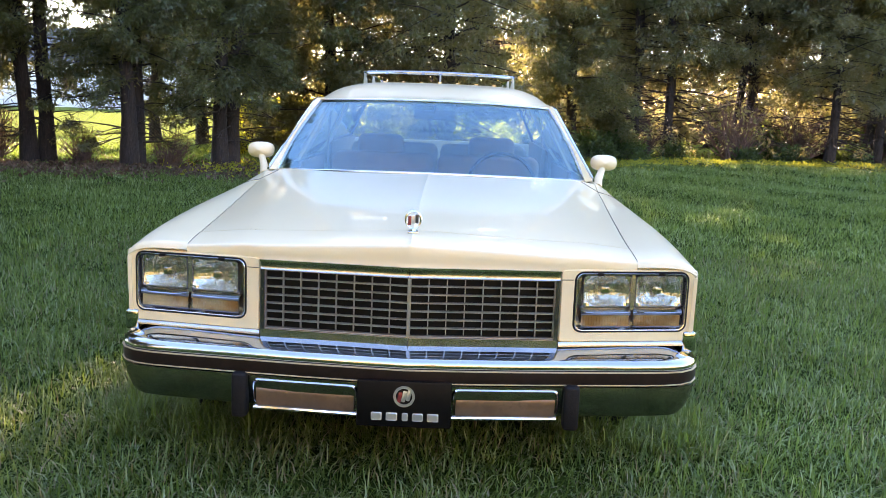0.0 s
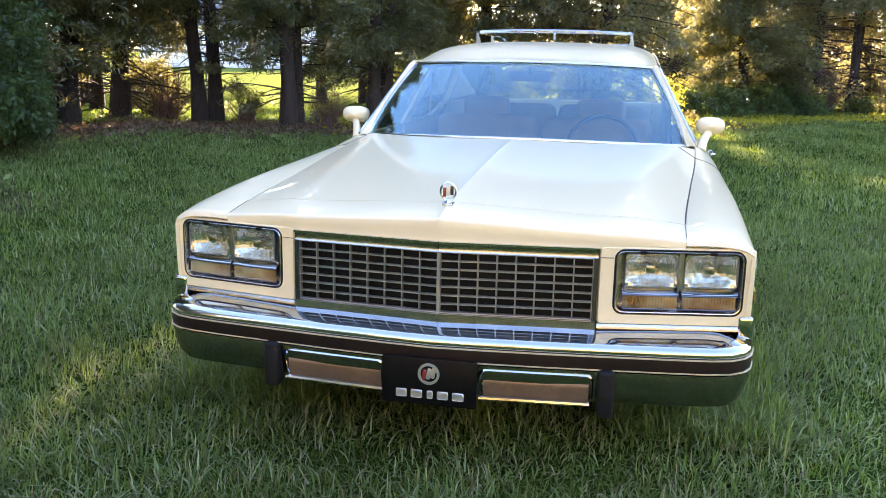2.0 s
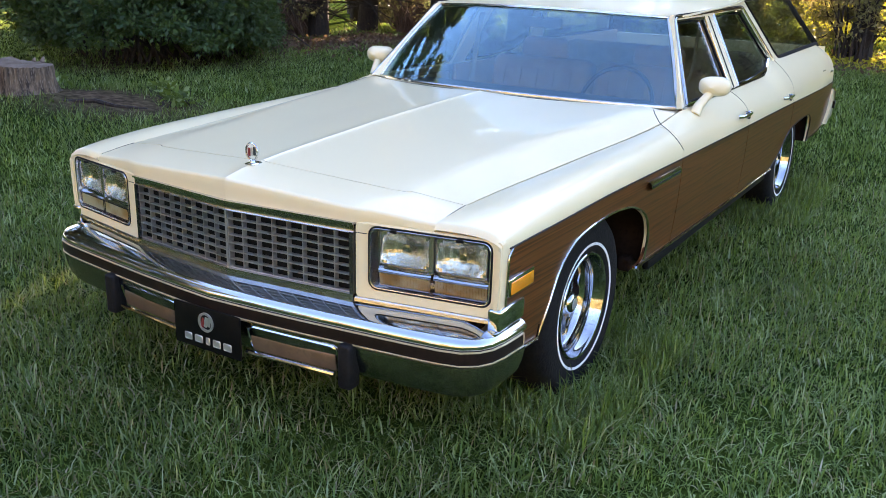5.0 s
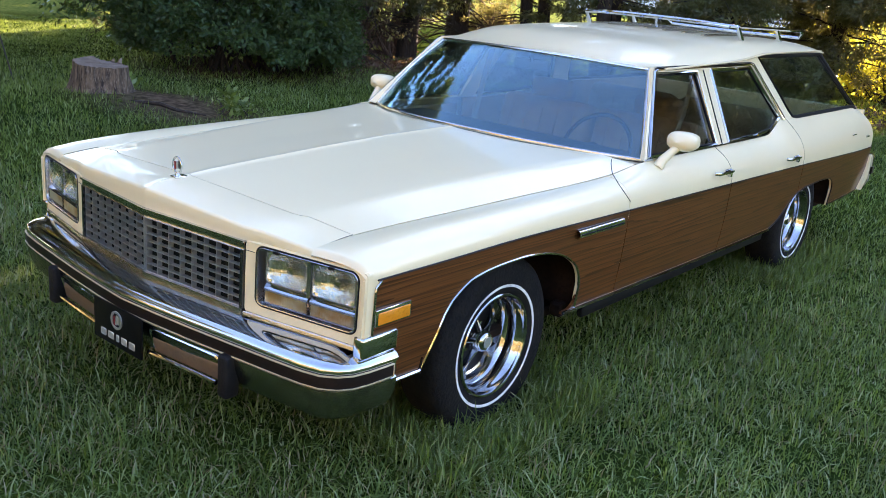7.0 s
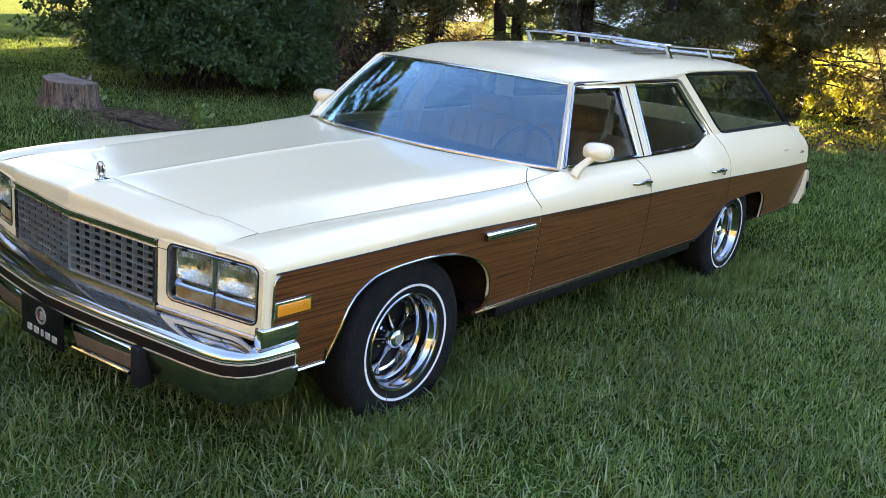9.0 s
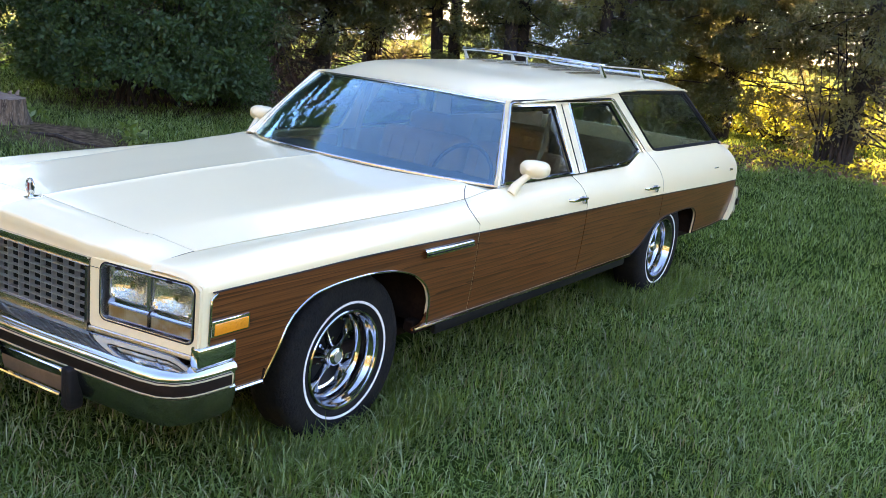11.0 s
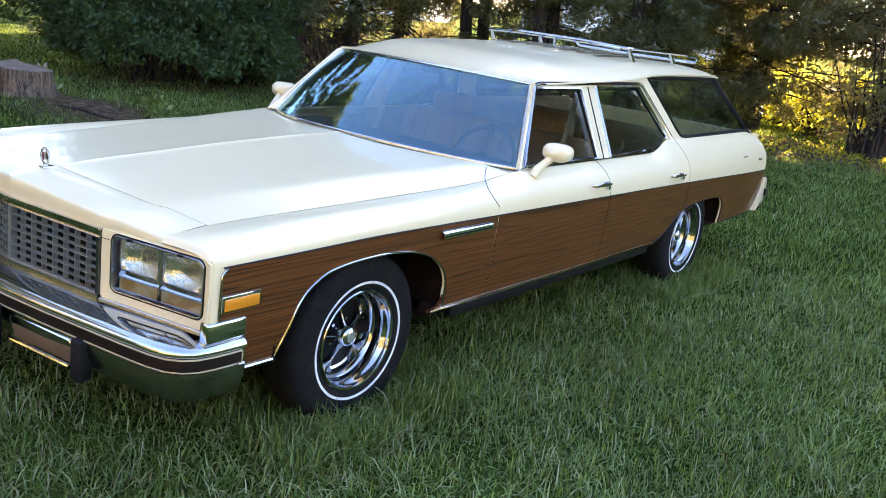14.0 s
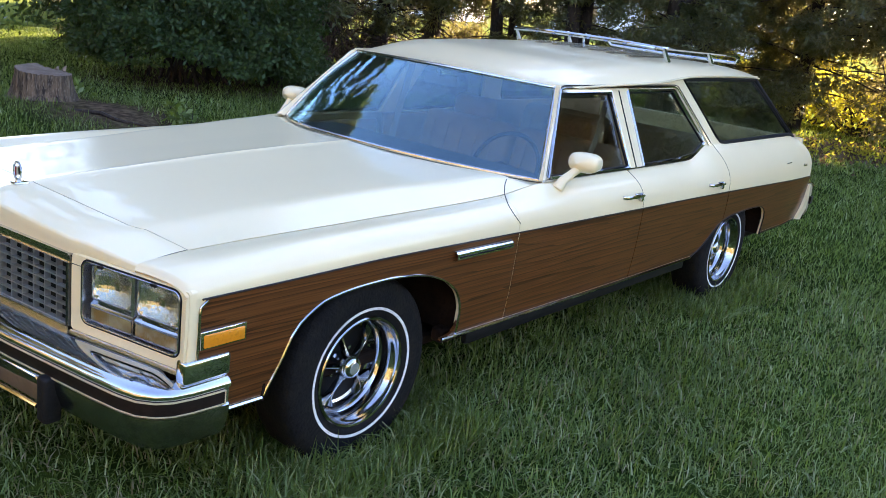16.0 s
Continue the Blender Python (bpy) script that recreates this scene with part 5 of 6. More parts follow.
def blades(name, n, region, height, width, mat, label, seed, keep=None, simple=False):
    """Grass blades: bent triangles strewn over a region."""
    r = np.random.default_rng(seed)
    x0, x1, y0, y1 = region
    x, y = r.uniform(x0, x1, n), r.uniform(y0, y1, n)
    clump = 0.5 + 0.5 * np.sin(x * 5.1 + 2 * np.sin(y * 3.3)) * np.sin(y * 4.3 + 2 * np.sin(x * 2.7))
    ok = r.uniform(0, 1, n) < 0.66 + 0.34 * clump
    if keep is not None:
        ok &= keep(x, y, r)
    x, y, clump = x[ok], y[ok], clump[ok]
    n = len(x)
    h = r.uniform(height[0], height[1], n) * (0.72 + 0.42 * clump)
    a = r.uniform(0, 2 * np.pi, n)
    lean = r.uniform(0.15, 1.55, n) * h
    w = r.uniform(0.6, 1.3, n) * width
    dx, dy = np.cos(a), np.sin(a)
    sx, sy = -dy * w / 2, dx * w / 2
    z = ground_z(x, y) - 0.01
    if simple:
        V = np.empty((n, 3, 3))
        V[:, 0] = np.stack([x - sx, y - sy, z], 1)
        V[:, 1] = np.stack([x + sx, y + sy, z], 1)
        V[:, 2] = np.stack([x + dx * lean * 0.8, y + dy * lean * 0.8, z + h * 0.9], 1)
        return tagged(new(name, fast_mesh(name, V.reshape(-1, 3), np.arange(n * 3).reshape(-1, 3), mat)), label, "grass", kind="stuff")
    V = np.empty((n, 5, 3))
    V[:, 0] = np.stack([x - sx, y - sy, z], 1)
    V[:, 1] = np.stack([x + sx, y + sy, z], 1)
    mx, my, mz = x + dx * lean * 0.40, y + dy * lean * 0.40, z + h * (0.62 - 0.14 * (lean / h))
    V[:, 2] = np.stack([mx + sx * 0.75, my + sy * 0.75, mz], 1)
    V[:, 3] = np.stack([mx - sx * 0.75, my - sy * 0.75, mz], 1)
    V[:, 4] = np.stack([x + dx * lean, y + dy * lean, z + h * (1.0 - 0.36 * (lean / h) ** 1.5)], 1)
    base = (np.arange(n) * 5)[:, None]
    T = np.concatenate([base + np.array([[0, 1, 2]]), base + np.array([[0, 2, 3]]), base + np.array([[3, 2, 4]])], 1).reshape(-1, 3)
    ob = new(name, fast_mesh(name, V.reshape(-1, 3), T, mat))
    return tagged(ob, label, "grass", kind="stuff")


def off_car(x, y, r):
    out = ~((np.abs(x) < 0.45) & (y > -0.3) & (y < 4.3))
    for yy in (0.0, WHEELBASE):
        out &= ~((np.abs(np.abs(x) - 0.78) < 0.12) & (np.abs(y - yy) < 0.22))
    out &= np.hypot((x + 5.6) / 1.15, (y - 2.95) / 0.6) > r.uniform(0.5, 1.25, len(x))
    return out & (line_distance(x, y) > r.uniform(-0.4, 0.9, len(x)))


def near_share(x, y):
    """1 beside the car's front and falling to 0 some metres out."""
    d = np.maximum(np.maximum(-1.6 - x, x - 3.2), np.maximum(y - 2.6, -9))
    return np.clip(1.0 - d / 2.6, 0, 1)


def lawn_near(x, y, r):
    return off_car(x, y, r) & (r.uniform(0, 1, len(x)) < near_share(x, y))


def lawn_far(x, y, r):
    return off_car(x, y, r) & (r.uniform(0, 1, len(x)) > 0.85 * near_share(x, y))


blades("lawn_grass", 360000, (-4.2, 5.8, -1.8, 5.2), (0.03, 0.105), 0.0060, GRASS, "uneven green lawn grass", 1, lawn_near)
blades("lawn_grass", 330000, (-9.5, 9.5, -1.8, 12.5), (0.04, 0.10), 0.0105, GRASS, "uneven green lawn grass", 2, lawn_far, True)
blades("lawn_grass", 90000, (-16.0, -9.5, -1.8, 8.0), (0.03, 0.07), 0.012, GRASS, "uneven green lawn grass", 9, None, True)
blades("lawn_grass", 130000, (-10.0, 16.0, 12.5, 22.0), (0.05, 0.12), 0.020, GRASS, "uneven green lawn grass", 3, lawn_far, True)
blades("lawn_grass", 150000, (-6.5, 8.5, -8.0, -1.8), (0.04, 0.11), 0.0125, GRASS, "uneven green lawn grass", 8, None, True)
blades("tyre_side_grass", 75000, (-1.25, 1.3, -0.6, 3.9), (0.09, 0.17), 0.006, GRASS, "longer grass round the tyres", 6,
       lambda x, y, r: (np.abs(np.abs(x) - 0.86) < 0.30) & ((np.abs(y) < 0.55) | (np.abs(y - WHEELBASE) < 0.55)) & ~((np.abs(np.abs(x) - 0.78) < 0.13) & ((np.abs(y) < 0.22) | (np.abs(y - WHEELBASE) < 0.22))))
blades("dry_grass", 34000, (-3.2, 4.6, -1.8, 4.2), (0.035, 0.10), 0.0055, DRYGRASS, "scattered dry grass blades", 4, lambda x, y, r: off_car(x, y, r) & (r.uniform(0, 1, len(x)) < np.where((np.abs(x) < 1.3) & (y < 0), 1.0, 0.5)))


# ---- trees ----
def leaf_cloud(centres, per, radius, size, slim, seed, droop=0.3, spray=False):
    """Small leaf blades round each centre: (n * per) kite shapes, or slim three-cornered sprays."""
    r = np.random.default_rng(seed)
    C = np.repeat(np.asarray(centres, float), per, axis=0)
    n = len(C)
    d = r.normal(0, 1, (n, 3))
    d /= np.linalg.norm(d, axis=1, keepdims=True)
    rad = np.repeat(np.broadcast_to(radius, len(centres)), per)
    C = C + d * (rad * r.uniform(0.15, 1.0, n) ** 0.6)[:, None] * np.array([1, 1, 0.65])
    ax = d + r.normal(0, 0.6, (n, 3))
    ax[:, 2] -= droop
    ax /= np.linalg.norm(ax, axis=1, keepdims=True)
    sd = np.cross(ax, r.normal(0, 1, (n, 3)))
    sd /= np.linalg.norm(sd, axis=1, keepdims=True)
    L = (size * r.uniform(0.6, 1.4, n))[:, None]
    if spray:
        V = np.empty((n, 3, 3))
        V[:, 0], V[:, 1], V[:, 2] = C - ax * L * 0.5 + sd * L * slim * 0.5, C - ax * L * 0.4 - sd * L * slim * 0.5, C + ax * L * 0.5
        return V.reshape(-1, 3), (np.arange(n) * 3)[:, None] + np.array([[0, 1, 2]])
    V = np.empty((n, 4, 3))
    V[:, 0], V[:, 2] = C - ax * L * 0.5, C + ax * L * 0.5
    V[:, 1], V[:, 3] = C + sd * L * slim * 0.5, C - sd * L * slim * 0.5
    F = (np.arange(n) * 4)[:, None] + np.array([[0, 1, 2, 3]])
    return V.reshape(-1, 3), F


def make_tree(seed, height, trunk_r, bare, spread, mat, twin=False, low=0.0, dense=96, thin=0, name="evergreen_tree", label="tall dark evergreen with bare lower limbs", group="evergreens along the lawn"):
    """Tall evergreen: bare lower trunk with dead limbs, drooping sprays above."""
    r = random.Random(seed)
    t = empty(name, label, "tree", group)
    stems = []
    geos = []
    for k in range(2 if twin else 1):
        lx, ly = (r.uniform(-0.5, 0.5), r.uniform(-0.4, 0.4)) if twin else (r.uniform(-.25, .25), r.uniform(-.25, .25))
        ox, oy = (0.17 * (1 if k else -1), 0.05) if twin else (0, 0)
        pts = [(ox + lx * (z / height) + 0.05 * math.sin(z * 1.3 + seed), oy + ly * (z / height) + 0.04 * math.cos(z * 1.1 + seed), z) for z in np.linspace(-0.1, height, 12)]
        rad = [trunk_r * (1.35 if i == 0 else 1.0) * (1 - 0.88 * i / 11) + 0.01 for i in range(12)]
        stems.append(pts)
        geos.append(tube(pts, rad, 9))
    limbs, centres, radii = [], [], []
    z = 0.45
    while z < height * 0.96:
        pts = stems[r.randrange(len(stems))]
        i = min(int(z / height * 11), 10)
        f = z / height * 11 - i
        px, py = [pts[i][k] + (pts[i + 1][k] - pts[i][k]) * f for k in (0, 1)]
        a = r.uniform(0, 2 * math.pi)
        reach = spread * (1 - 0.62 * z / height) * r.uniform(0.55, 1.15)
        dead = z < bare
        if dead:
            reach = min(reach * r.uniform(0.45, 0.9), 1.8)
        rise = r.uniform(-0.10, 0.35) if not dead else r.uniform(-0.25, 0.25)
        sag = r.uniform(0.05, 0.3)
        line = [(px + math.cos(a + 0.25 * u * r.uniform(-1, 1)) * reach * u, py + math.sin(a) * reach * u, z + reach * (rise * u - sag * u * u)) for u in (0, 0.3, 0.6, 1.0)]
        geos.append(tube(line, [0.022 if not dead else 0.014, 0.015, 0.010, 0.004], 4))
        if dead:
            for _ in range(r.randrange(2, 6)):
                u = r.uniform(0.3, 1.0)
                q = [line[0][k] + (line[3][k] - line[0][k]) * u for k in range(3)]
                b = a + r.uniform(-1.3, 1.3)
                l = r.uniform(0.15, 0.55)
                geos.append(tube([q, (q[0] + math.cos(b) * l * .5, q[1] + math.sin(b) * l * .5, q[2] + r.uniform(-.12, .1)), (q[0] + math.cos(b) * l, q[1] + math.sin(b) * l, q[2] + r.uniform(-0.3, 0.15))], [0.007, 0.005, 0.002], 3))
            if r.random() < low:
                centres.append(line[3]); radii.append(r.uniform(0.16, 0.34))
        else:
            for u in (0.35, 0.55, 0.75, 0.95, 1.08):
                q = [line[0][k] + (line[3][k] - line[0][k]) * u + r.uniform(-0.16, 0.16) for k in range(3)]
                q[2] -= sag * reach * u * u * 0.5
                centres.append(q); radii.append(r.uniform(0.20, 0.42) * (1.0 if z < 4.5 else 1.5))
        z += r.uniform(0.03, 0.06) if z < 4.5 else r.uniform(0.07, 0.14)
    part("trunk", join(*geos), BARK, t, "dark furrowed trunk and limbs", 60)
    near = [(c, q) for c, q in zip(centres, radii) if c[2] < 4.6]
    high = [(c, q) for c, q in zip(centres, radii) if c[2] >= 4.6]
    v1, f1 = leaf_cloud([c for c, _ in near], int(dense * 1.45), [q for _, q in near], 0.098, 0.36, seed, 0.5, True)
    v2, f2 = leaf_cloud([c for c, _ in high], 2 * (thin or max(4, dense // 7)), [q for _, q in high], 0.28, 0.5, seed + 1, 0.3, True)
    ob = new("crown", fast_mesh("crown", np.concatenate([v1, v2]), np.concatenate([f1, f2 + len(v1)]), mat))
    ob.parent = t
    return t


kinds = [make_tree(11, 11.5, 0.15, 1.5, 1.65, CEDAR, True, 0.2, 66, 8), make_tree(23, 12.0, 0.16, 1.55, 2.1, CEDAR, False, 0.1, 72, 9),
         make_tree(37, 11.0, 0.14, 0.9, 2.0, CEDAR, False, 0.5), make_tree(41, 10.5, 0.12, 0.35, 1.9, CEDAR, False, 0.6),
         make_tree(53, 11.5, 0.15, 3.1, 2.3, CEDAR, False, 0.06), make_tree(61, 11.5, 0.14, 3.4, 1.5, CEDAR, True, 0.25, thin=10),
         make_tree(67, 11.0, 0.13, 1.75, 2.3, EDGE, False, 0.35, 46, 18),
         make_tree(71, 8.5, 0.07, 1.9, 1.7, OLIVE, False, 0.4, 18, 0, "sapling", "thin yellow-green tree lit from behind", "thin trees at the wood's edge"),
         make_tree(83, 11.0, 0.10, 2.15, 2.5, EDGE, True, 0.35, 50, 20),
         # kind 9: wide high crown, added above the view to shade the stump's corner
         make_tree(91, 10.5, 0.17, 3.0, 4.6, CEDAR, False, 0.1, 34, 26)]
SPOTS = [  # kind, x, y, scale
    (5, -7.35, 12.2, 0.9), (0, -5.45, 11.6, 0.85), (0, -3.95, 12.4, 0.82, 60), (1, -4.9, 15.6, 1.0), (1, -8.9, 11.9, 1.0), (4, -10.6, 13.8, 0.85), (1, -9.3, 9.4, 1.1), (1, -9.15, 10.7, 1.0), (1, -8.8, 8.1, 1.0),
    # both kind 9 crowns are out of view, added to darken the left lawn
    (2, -2.5, 14.7, 0.95), (6, -0.15, 14.1, 1.0), (4, 0.5, 18.8, 1.2), (4, -0.8, 19.7, 1.05), (9, -10.8, 1.2, 1.0, 140), (9, -11.3, 7.2, 1.0), (2, 3.1, 20.0, 0.95, 200), (8, 5.0, 21.2, 1.0), (4, 7.0, 25.2, 1.2, 40), (8, 12.0, 22.2, 1.1, 120), (4, 4.8, 23.4, 1.4), (8, 6.0, 21.6, 1.05, 80),
    (8, 8.3, 22.6, 1.1, 190), (6, 10.2, 20.9, 0.95), (4, 9.2, 24.6, 1.25), (4, 11.4, 24.6, 1.1), (2, 13.4, 23.6, 1.1), (4, 14.9, 24.4, 1.1), (3, 17.0, 24.2, 1.1), (3, 19.4, 24.4, 1.1),
    # from (-12.8, 8.6) to (-11.6, -8.4): crowns out of view, added to block sky light
    (4, -10.9, 9.2, 0.9), (4, -12.4, 16.0, 1.0), (4, -13.2, 11.2, 0.9), (1, -17.2, 12.6, 1.0), (2, -19.4, 13.2, 1.0), (4, -12.8, 8.6, 1.1), (1, -14.2, 0.4, 1.2), (2, -14.6, -2.6, 1.2), (1, -13.6, -6.0, 1.2), (1, -15.6, 2.4, 1.3), (1, -12.4, -4.0, 1.2), (2, -11.6, -8.4, 1.3), (7, 14.6, 28.2, 1.2), (7, 3.6, 27.4, 1.2),
    # (-21.5, 13.0): added behind the big shrub to shade a strip of far lawn
    (4, -6.2, 18.6, 0.9), (4, -7.6, 19.4, 0.85), (4, -4.9, 19.6, 0.9), (3, -21.5, 13.0, 1.05, 0), (7, -6.6, 25.0, 1.1), (7, 16.2, 26.4, 1.1),
]
rs = random.Random(5)
placed = set()
for k, x, y, s, *turn in SPOTS:
    m = pose(x, y, float(ground_z(x, y)), 0, 0, turn[0] if turn else rs.uniform(0, 360)) @ Matrix.Scale(s, 4)
    if k not in placed:
        kinds[k].matrix_basis = m
        placed.add(k)
    else:
        t = copy_thing(kinds[k], pose(0, 0, 0))
        t.matrix_basis = m


# ---- shrubs and undergrowth ----
def make_shrub(seed, w, d, h, mat, clumps, per, size, slim, label, name="shrub", twigs=26, hollow=0.45, wood=None, skirt=0.2):
    """A bush: stems from the ground and leaf clumps in an uneven shell."""
    r = random.Random(seed)
    t = empty(name, label, "shrub")
    geos, centres, radii = [], [], []
    for _ in range(twigs):
        a, q = r.uniform(0, 2 * math.pi), r.uniform(0.2, 1.0)
        e = (math.cos(a) * w * 0.48 * q, math.sin(a) * d * 0.48 * q, h * r.uniform(0.35, 0.95) * (1 - 0.35 * q))
        b = (r.uniform(-.15, .15) * w, r.uniform(-.15, .15) * d, -0.05)
        mid = tuple((b[k] + e[k]) / 2 + r.uniform(-.12, .12) for k in range(3))
        geos.append(tube([b, mid, e], [0.028, 0.016, 0.005], 5))
        for _ in range(4):
            u = r.uniform(0.4, 1)
            p0 = tuple(mid[k] + (e[k] - mid[k]) * u for k in range(3))
            p1 = tuple(p0[k] + r.uniform(-0.35, 0.35) for k in range(3))
            geos.append(tube([p0, p1], [0.007, 0.002], 4))
    for _ in range(clumps):
        a, el = r.uniform(0, 2 * math.pi), math.asin(r.uniform(-0.75, 1.0))
        q = r.uniform(hollow, 1.0) if r.random() < 0.9 else r.uniform(1.0, 1.18)
        c = (math.cos(a) * math.cos(el) * w / 2 * q, math.sin(a) * math.cos(el) * d / 2 * q, max(0.12, h * (0.48 + 0.5 * math.sin(el) * q)))
        centres.append(c)
        radii.append(r.uniform(0.12, 0.38))
    for k in range(int(clumps * skirt)):
        a = r.uniform(0, 2 * math.pi)
        q = r.uniform(0.75, 0.98)
        centres.append((math.cos(a) * w / 2 * q, math.sin(a) * d / 2 * q, r.uniform(0.08, 0.30) * h))
        radii.append(r.uniform(0.15, 0.32))
    part("branchwork", join(*geos), wood or BARK, t, "brown branching stems", 60)
    if clumps:
        v, f = leaf_cloud(centres, per, radii, size, slim, seed, 0.2)
        ob = new("foliage", fast_mesh("foliage", v, f, mat))
        ob.parent = t
    return t


def put(ob, x, y, rz=0.0, s=1.0, copy=False):
    t = copy_thing(ob, pose(0, 0, 0)) if copy else ob
    t.matrix_basis = pose(x, y, float(ground_z(x, y)), 0, 0, rz) @ Matrix.Scale(s, 4)
    return t


big = make_shrub(3, 3.3, 3.4, 4.2, SHRUB, 620, 95, 0.072, 0.5, "tall dense dark green shrub beside the stump", skirt=0.55)
put(big, -8.2, 5.85, 0)
arch = empty("shrub", "arching leafy branches drooping over the lawn", "shrub")
ra = random.Random(12)
geos, tips, sizes = [], [], []
for k in range(15):
    a, reach = radians(ra.uniform(205, 268)), ra.uniform(0.9, 2.0)
    rise = ra.uniform(1.3, 2.4)
    tip = (math.cos(a) * reach, math.sin(a) * reach, ra.uniform(0.55, 1.25))
    bow = [(0.1 * math.cos(a), 0.1 * math.sin(a), -0.05), (tip[0] * 0.35, tip[1] * 0.35, rise), (tip[0] * 0.75, tip[1] * 0.75, 0.5 * (rise + tip[2]) + 0.25), tip]
    geos.append(tube(bow, [0.022, 0.014, 0.008, 0.003], 5))
    for q in range(9):
        u = 0.25 + 0.75 * q / 8
        i = min(int(u * 3), 2)
        p0, p1, w = bow[i], bow[i + 1], u * 3 - i
        tips.append(tuple(p0[j] + (p1[j] - p0[j]) * w + ra.uniform(-0.16, 0.16) for j in range(3)))
        sizes.append(ra.uniform(0.12, 0.26))
part("branchwork", join(*geos), BARK, arch, "brown arching stems", 60)
v, f = leaf_cloud(tips, 26, sizes, 0.085, 0.5, 14, 0.4)
new("foliage", fast_mesh("foliage", v, f, SHRUB)).parent = arch
put(arch, -8.75, 5.3)
mid = make_shrub(8, 2.4, 2.6, 3.0, SHRUB, 320, 80, 0.075, 0.5, "dark green shrub under the trees", skirt=0.45)
put(mid, -8.0, 7.0, 40, 0.7)
under = make_shrub(15, 2.4, 2.0, 2.1, CEDAR, 150, 40, 0.12, 0.4, "dark leafy undergrowth below the evergreens", twigs=30)
put(under, -3.6, 15.9, 20, 0.6)
for x, y, a, s in ((-8.9, 13.0, 70, 0.55),):
    put(under, x, y, a, s, True)
low = make_shrub(71, 1.7, 1.3, 0.85, SHRUB, 70, 30, 0.10, 0.5, "low dark green undergrowth along the lawn", twigs=12, hollow=0.3)
for k, (x, y, a, s) in enumerate(((4.6, 19.6, 0, 0.6), (6.0, 21.0, 50, 0.6), (7.9, 20.6, 120, 0.5), (9.4, 21.4, 200, 0.6), (11.3, 22.0, 20, 0.7), (13.0, 22.0, 90, 0.9), (14.8, 22.8, 150, 1.1), (16.6, 22.6, 260, 1.2), (8.6, 23.0, 300, 1.2), (12.2, 23.4, 330, 1.2), (2.5, 18.7, 40, 0.9), (3.6, 19.5, 100, 0.9), (1.8, 17.9, 200, 0.8), (4.3, 20.3, 160, 1.0))):
    put(low, x, y, a, s, k > 0)
olive = make_shrub(73, 2.6, 1.6, 2.5, OLIVE, 120, 34, 0.12, 0.5, "thin olive shrub lit from behind", twigs=34, hollow=0.2)
for k, (x, y, a, s) in enumerate(((5.2, 24.4, 0, 0.8), (7.0, 25.4, 70, 0.8), (3.2, 23.0, 140, 0.8), (13.6, 26.2, 200, 1.0), (9.4, 24.6, 20, 0.85), (15.6, 27.6, 250, 1.4), (11.6, 25.2, 40, 0.9), (10.6, 27.0, 280, 0.9), (3.7, 28.6, 60, 1.5), (2.2, 29.2, 200, 1.4))):
    put(olive, x, y, a, s, k > 0)
tall = make_shrub(79, 3.2, 2.0, 3.3, CEDAR, 170, 36, 0.13, 0.4, "dense dark evergreen thicket behind the trees", twigs=24)
for k, (x, y, a, s) in enumerate(((3.4, 27.8, 0, 0.75), (5.2, 22.6, 40, 0.45), (14.2, 23.3, 20, 0.6), (15.4, 25.6, 190, 0.9), (9.6, 29.8, 340, 0.8), (18.2, 26.4, 250, 1.1), (14.0, 30.4, 80, 1.1))):
    put(tall, x, y, a, s, k > 0)
twiggy = make_shrub(19, 2.4, 1.9, 1.9, OLIVE, 16, 25, 0.10, 0.4, "bare reddish twiggy bush under the evergreens", twigs=80, wood=TWIG)
for k, (x, y, a, s) in enumerate(((7.75, 21.0, 0, 1.15), (12.3, 23.0, 70, 1.2), (9.9, 22.3, 160, 1.0), (5.2, 21.6, 240, 0.9), (14.2, 25.4, 210, 1.0), (-9.6, 10.6, 30, 1.0), (-9.0, 8.9, 90, 1.0), (-6.5, 12.2, 40, 0.45), (-4.9, 12.0, 140, 0.45), (-8.3, 12.4, 200, 0.7))):
    put(twiggy, x, y, a, s, k > 0)
young = make_shrub(101, 1.7, 1.5, 3.0, OLIVE, 90, 40, 0.095, 0.36, "olive-brown young evergreen at the lawn's edge", twigs=30, hollow=0.25, skirt=0.05)
put(young, -0.25, 13.75, 30)
bright = make_shrub(27, 1.5, 1.2, 1.0, WEED, 46, 26, 0.085, 0.5, "yellow-green sunlit brush at the wood's edge", twigs=14)
for k, (x, y, a, s) in enumerate(((-1.6, 16.2, 0, 1.1), (-0.5, 16.9, 80, 1.0), (0.9, 16.6, 150, 0.9), (-2.4, 17.4, 220, 1.1), (-3.4, 15.9, 10, 0.7), (-4.7, 15.6, 60, 0.6), (-1.4, 18.4, 10, 1.3), (0.4, 19.0, 60, 1.0), (-3.3, 17.6, 120, 1.7), (-4.6, 17.2, 40, 1.2))):
    put(bright, x, y, a, s, k > 0)


def strewn(name, n, mat, label, size, slim, lo, hi, seed, along, spread, category):
    r = np.random.default_rng(seed)
    pts = []
    for _ in range(n):
        i = r.integers(0, len(along) - 1)
        u = r.uniform()
        x = along[i][0] + (along[i + 1][0] - along[i][0]) * u + r.normal(0, spread)
        y = along[i][1] + (along[i + 1][1] - along[i][1]) * u + r.normal(0, spread)
        pts.append((x, y, float(ground_z(x, y)) + r.uniform(lo, hi)))
    v, f = leaf_cloud(pts, 1, 0.05, size, slim, seed, 0.0)
    v = np.asarray(v)
    v[:, 2] = np.maximum(v[:, 2], 0.0) if lo >= 0 else v[:, 2]
    return tagged(new(name, fast_mesh(name, v, f, mat)), label, category, kind="stuff")


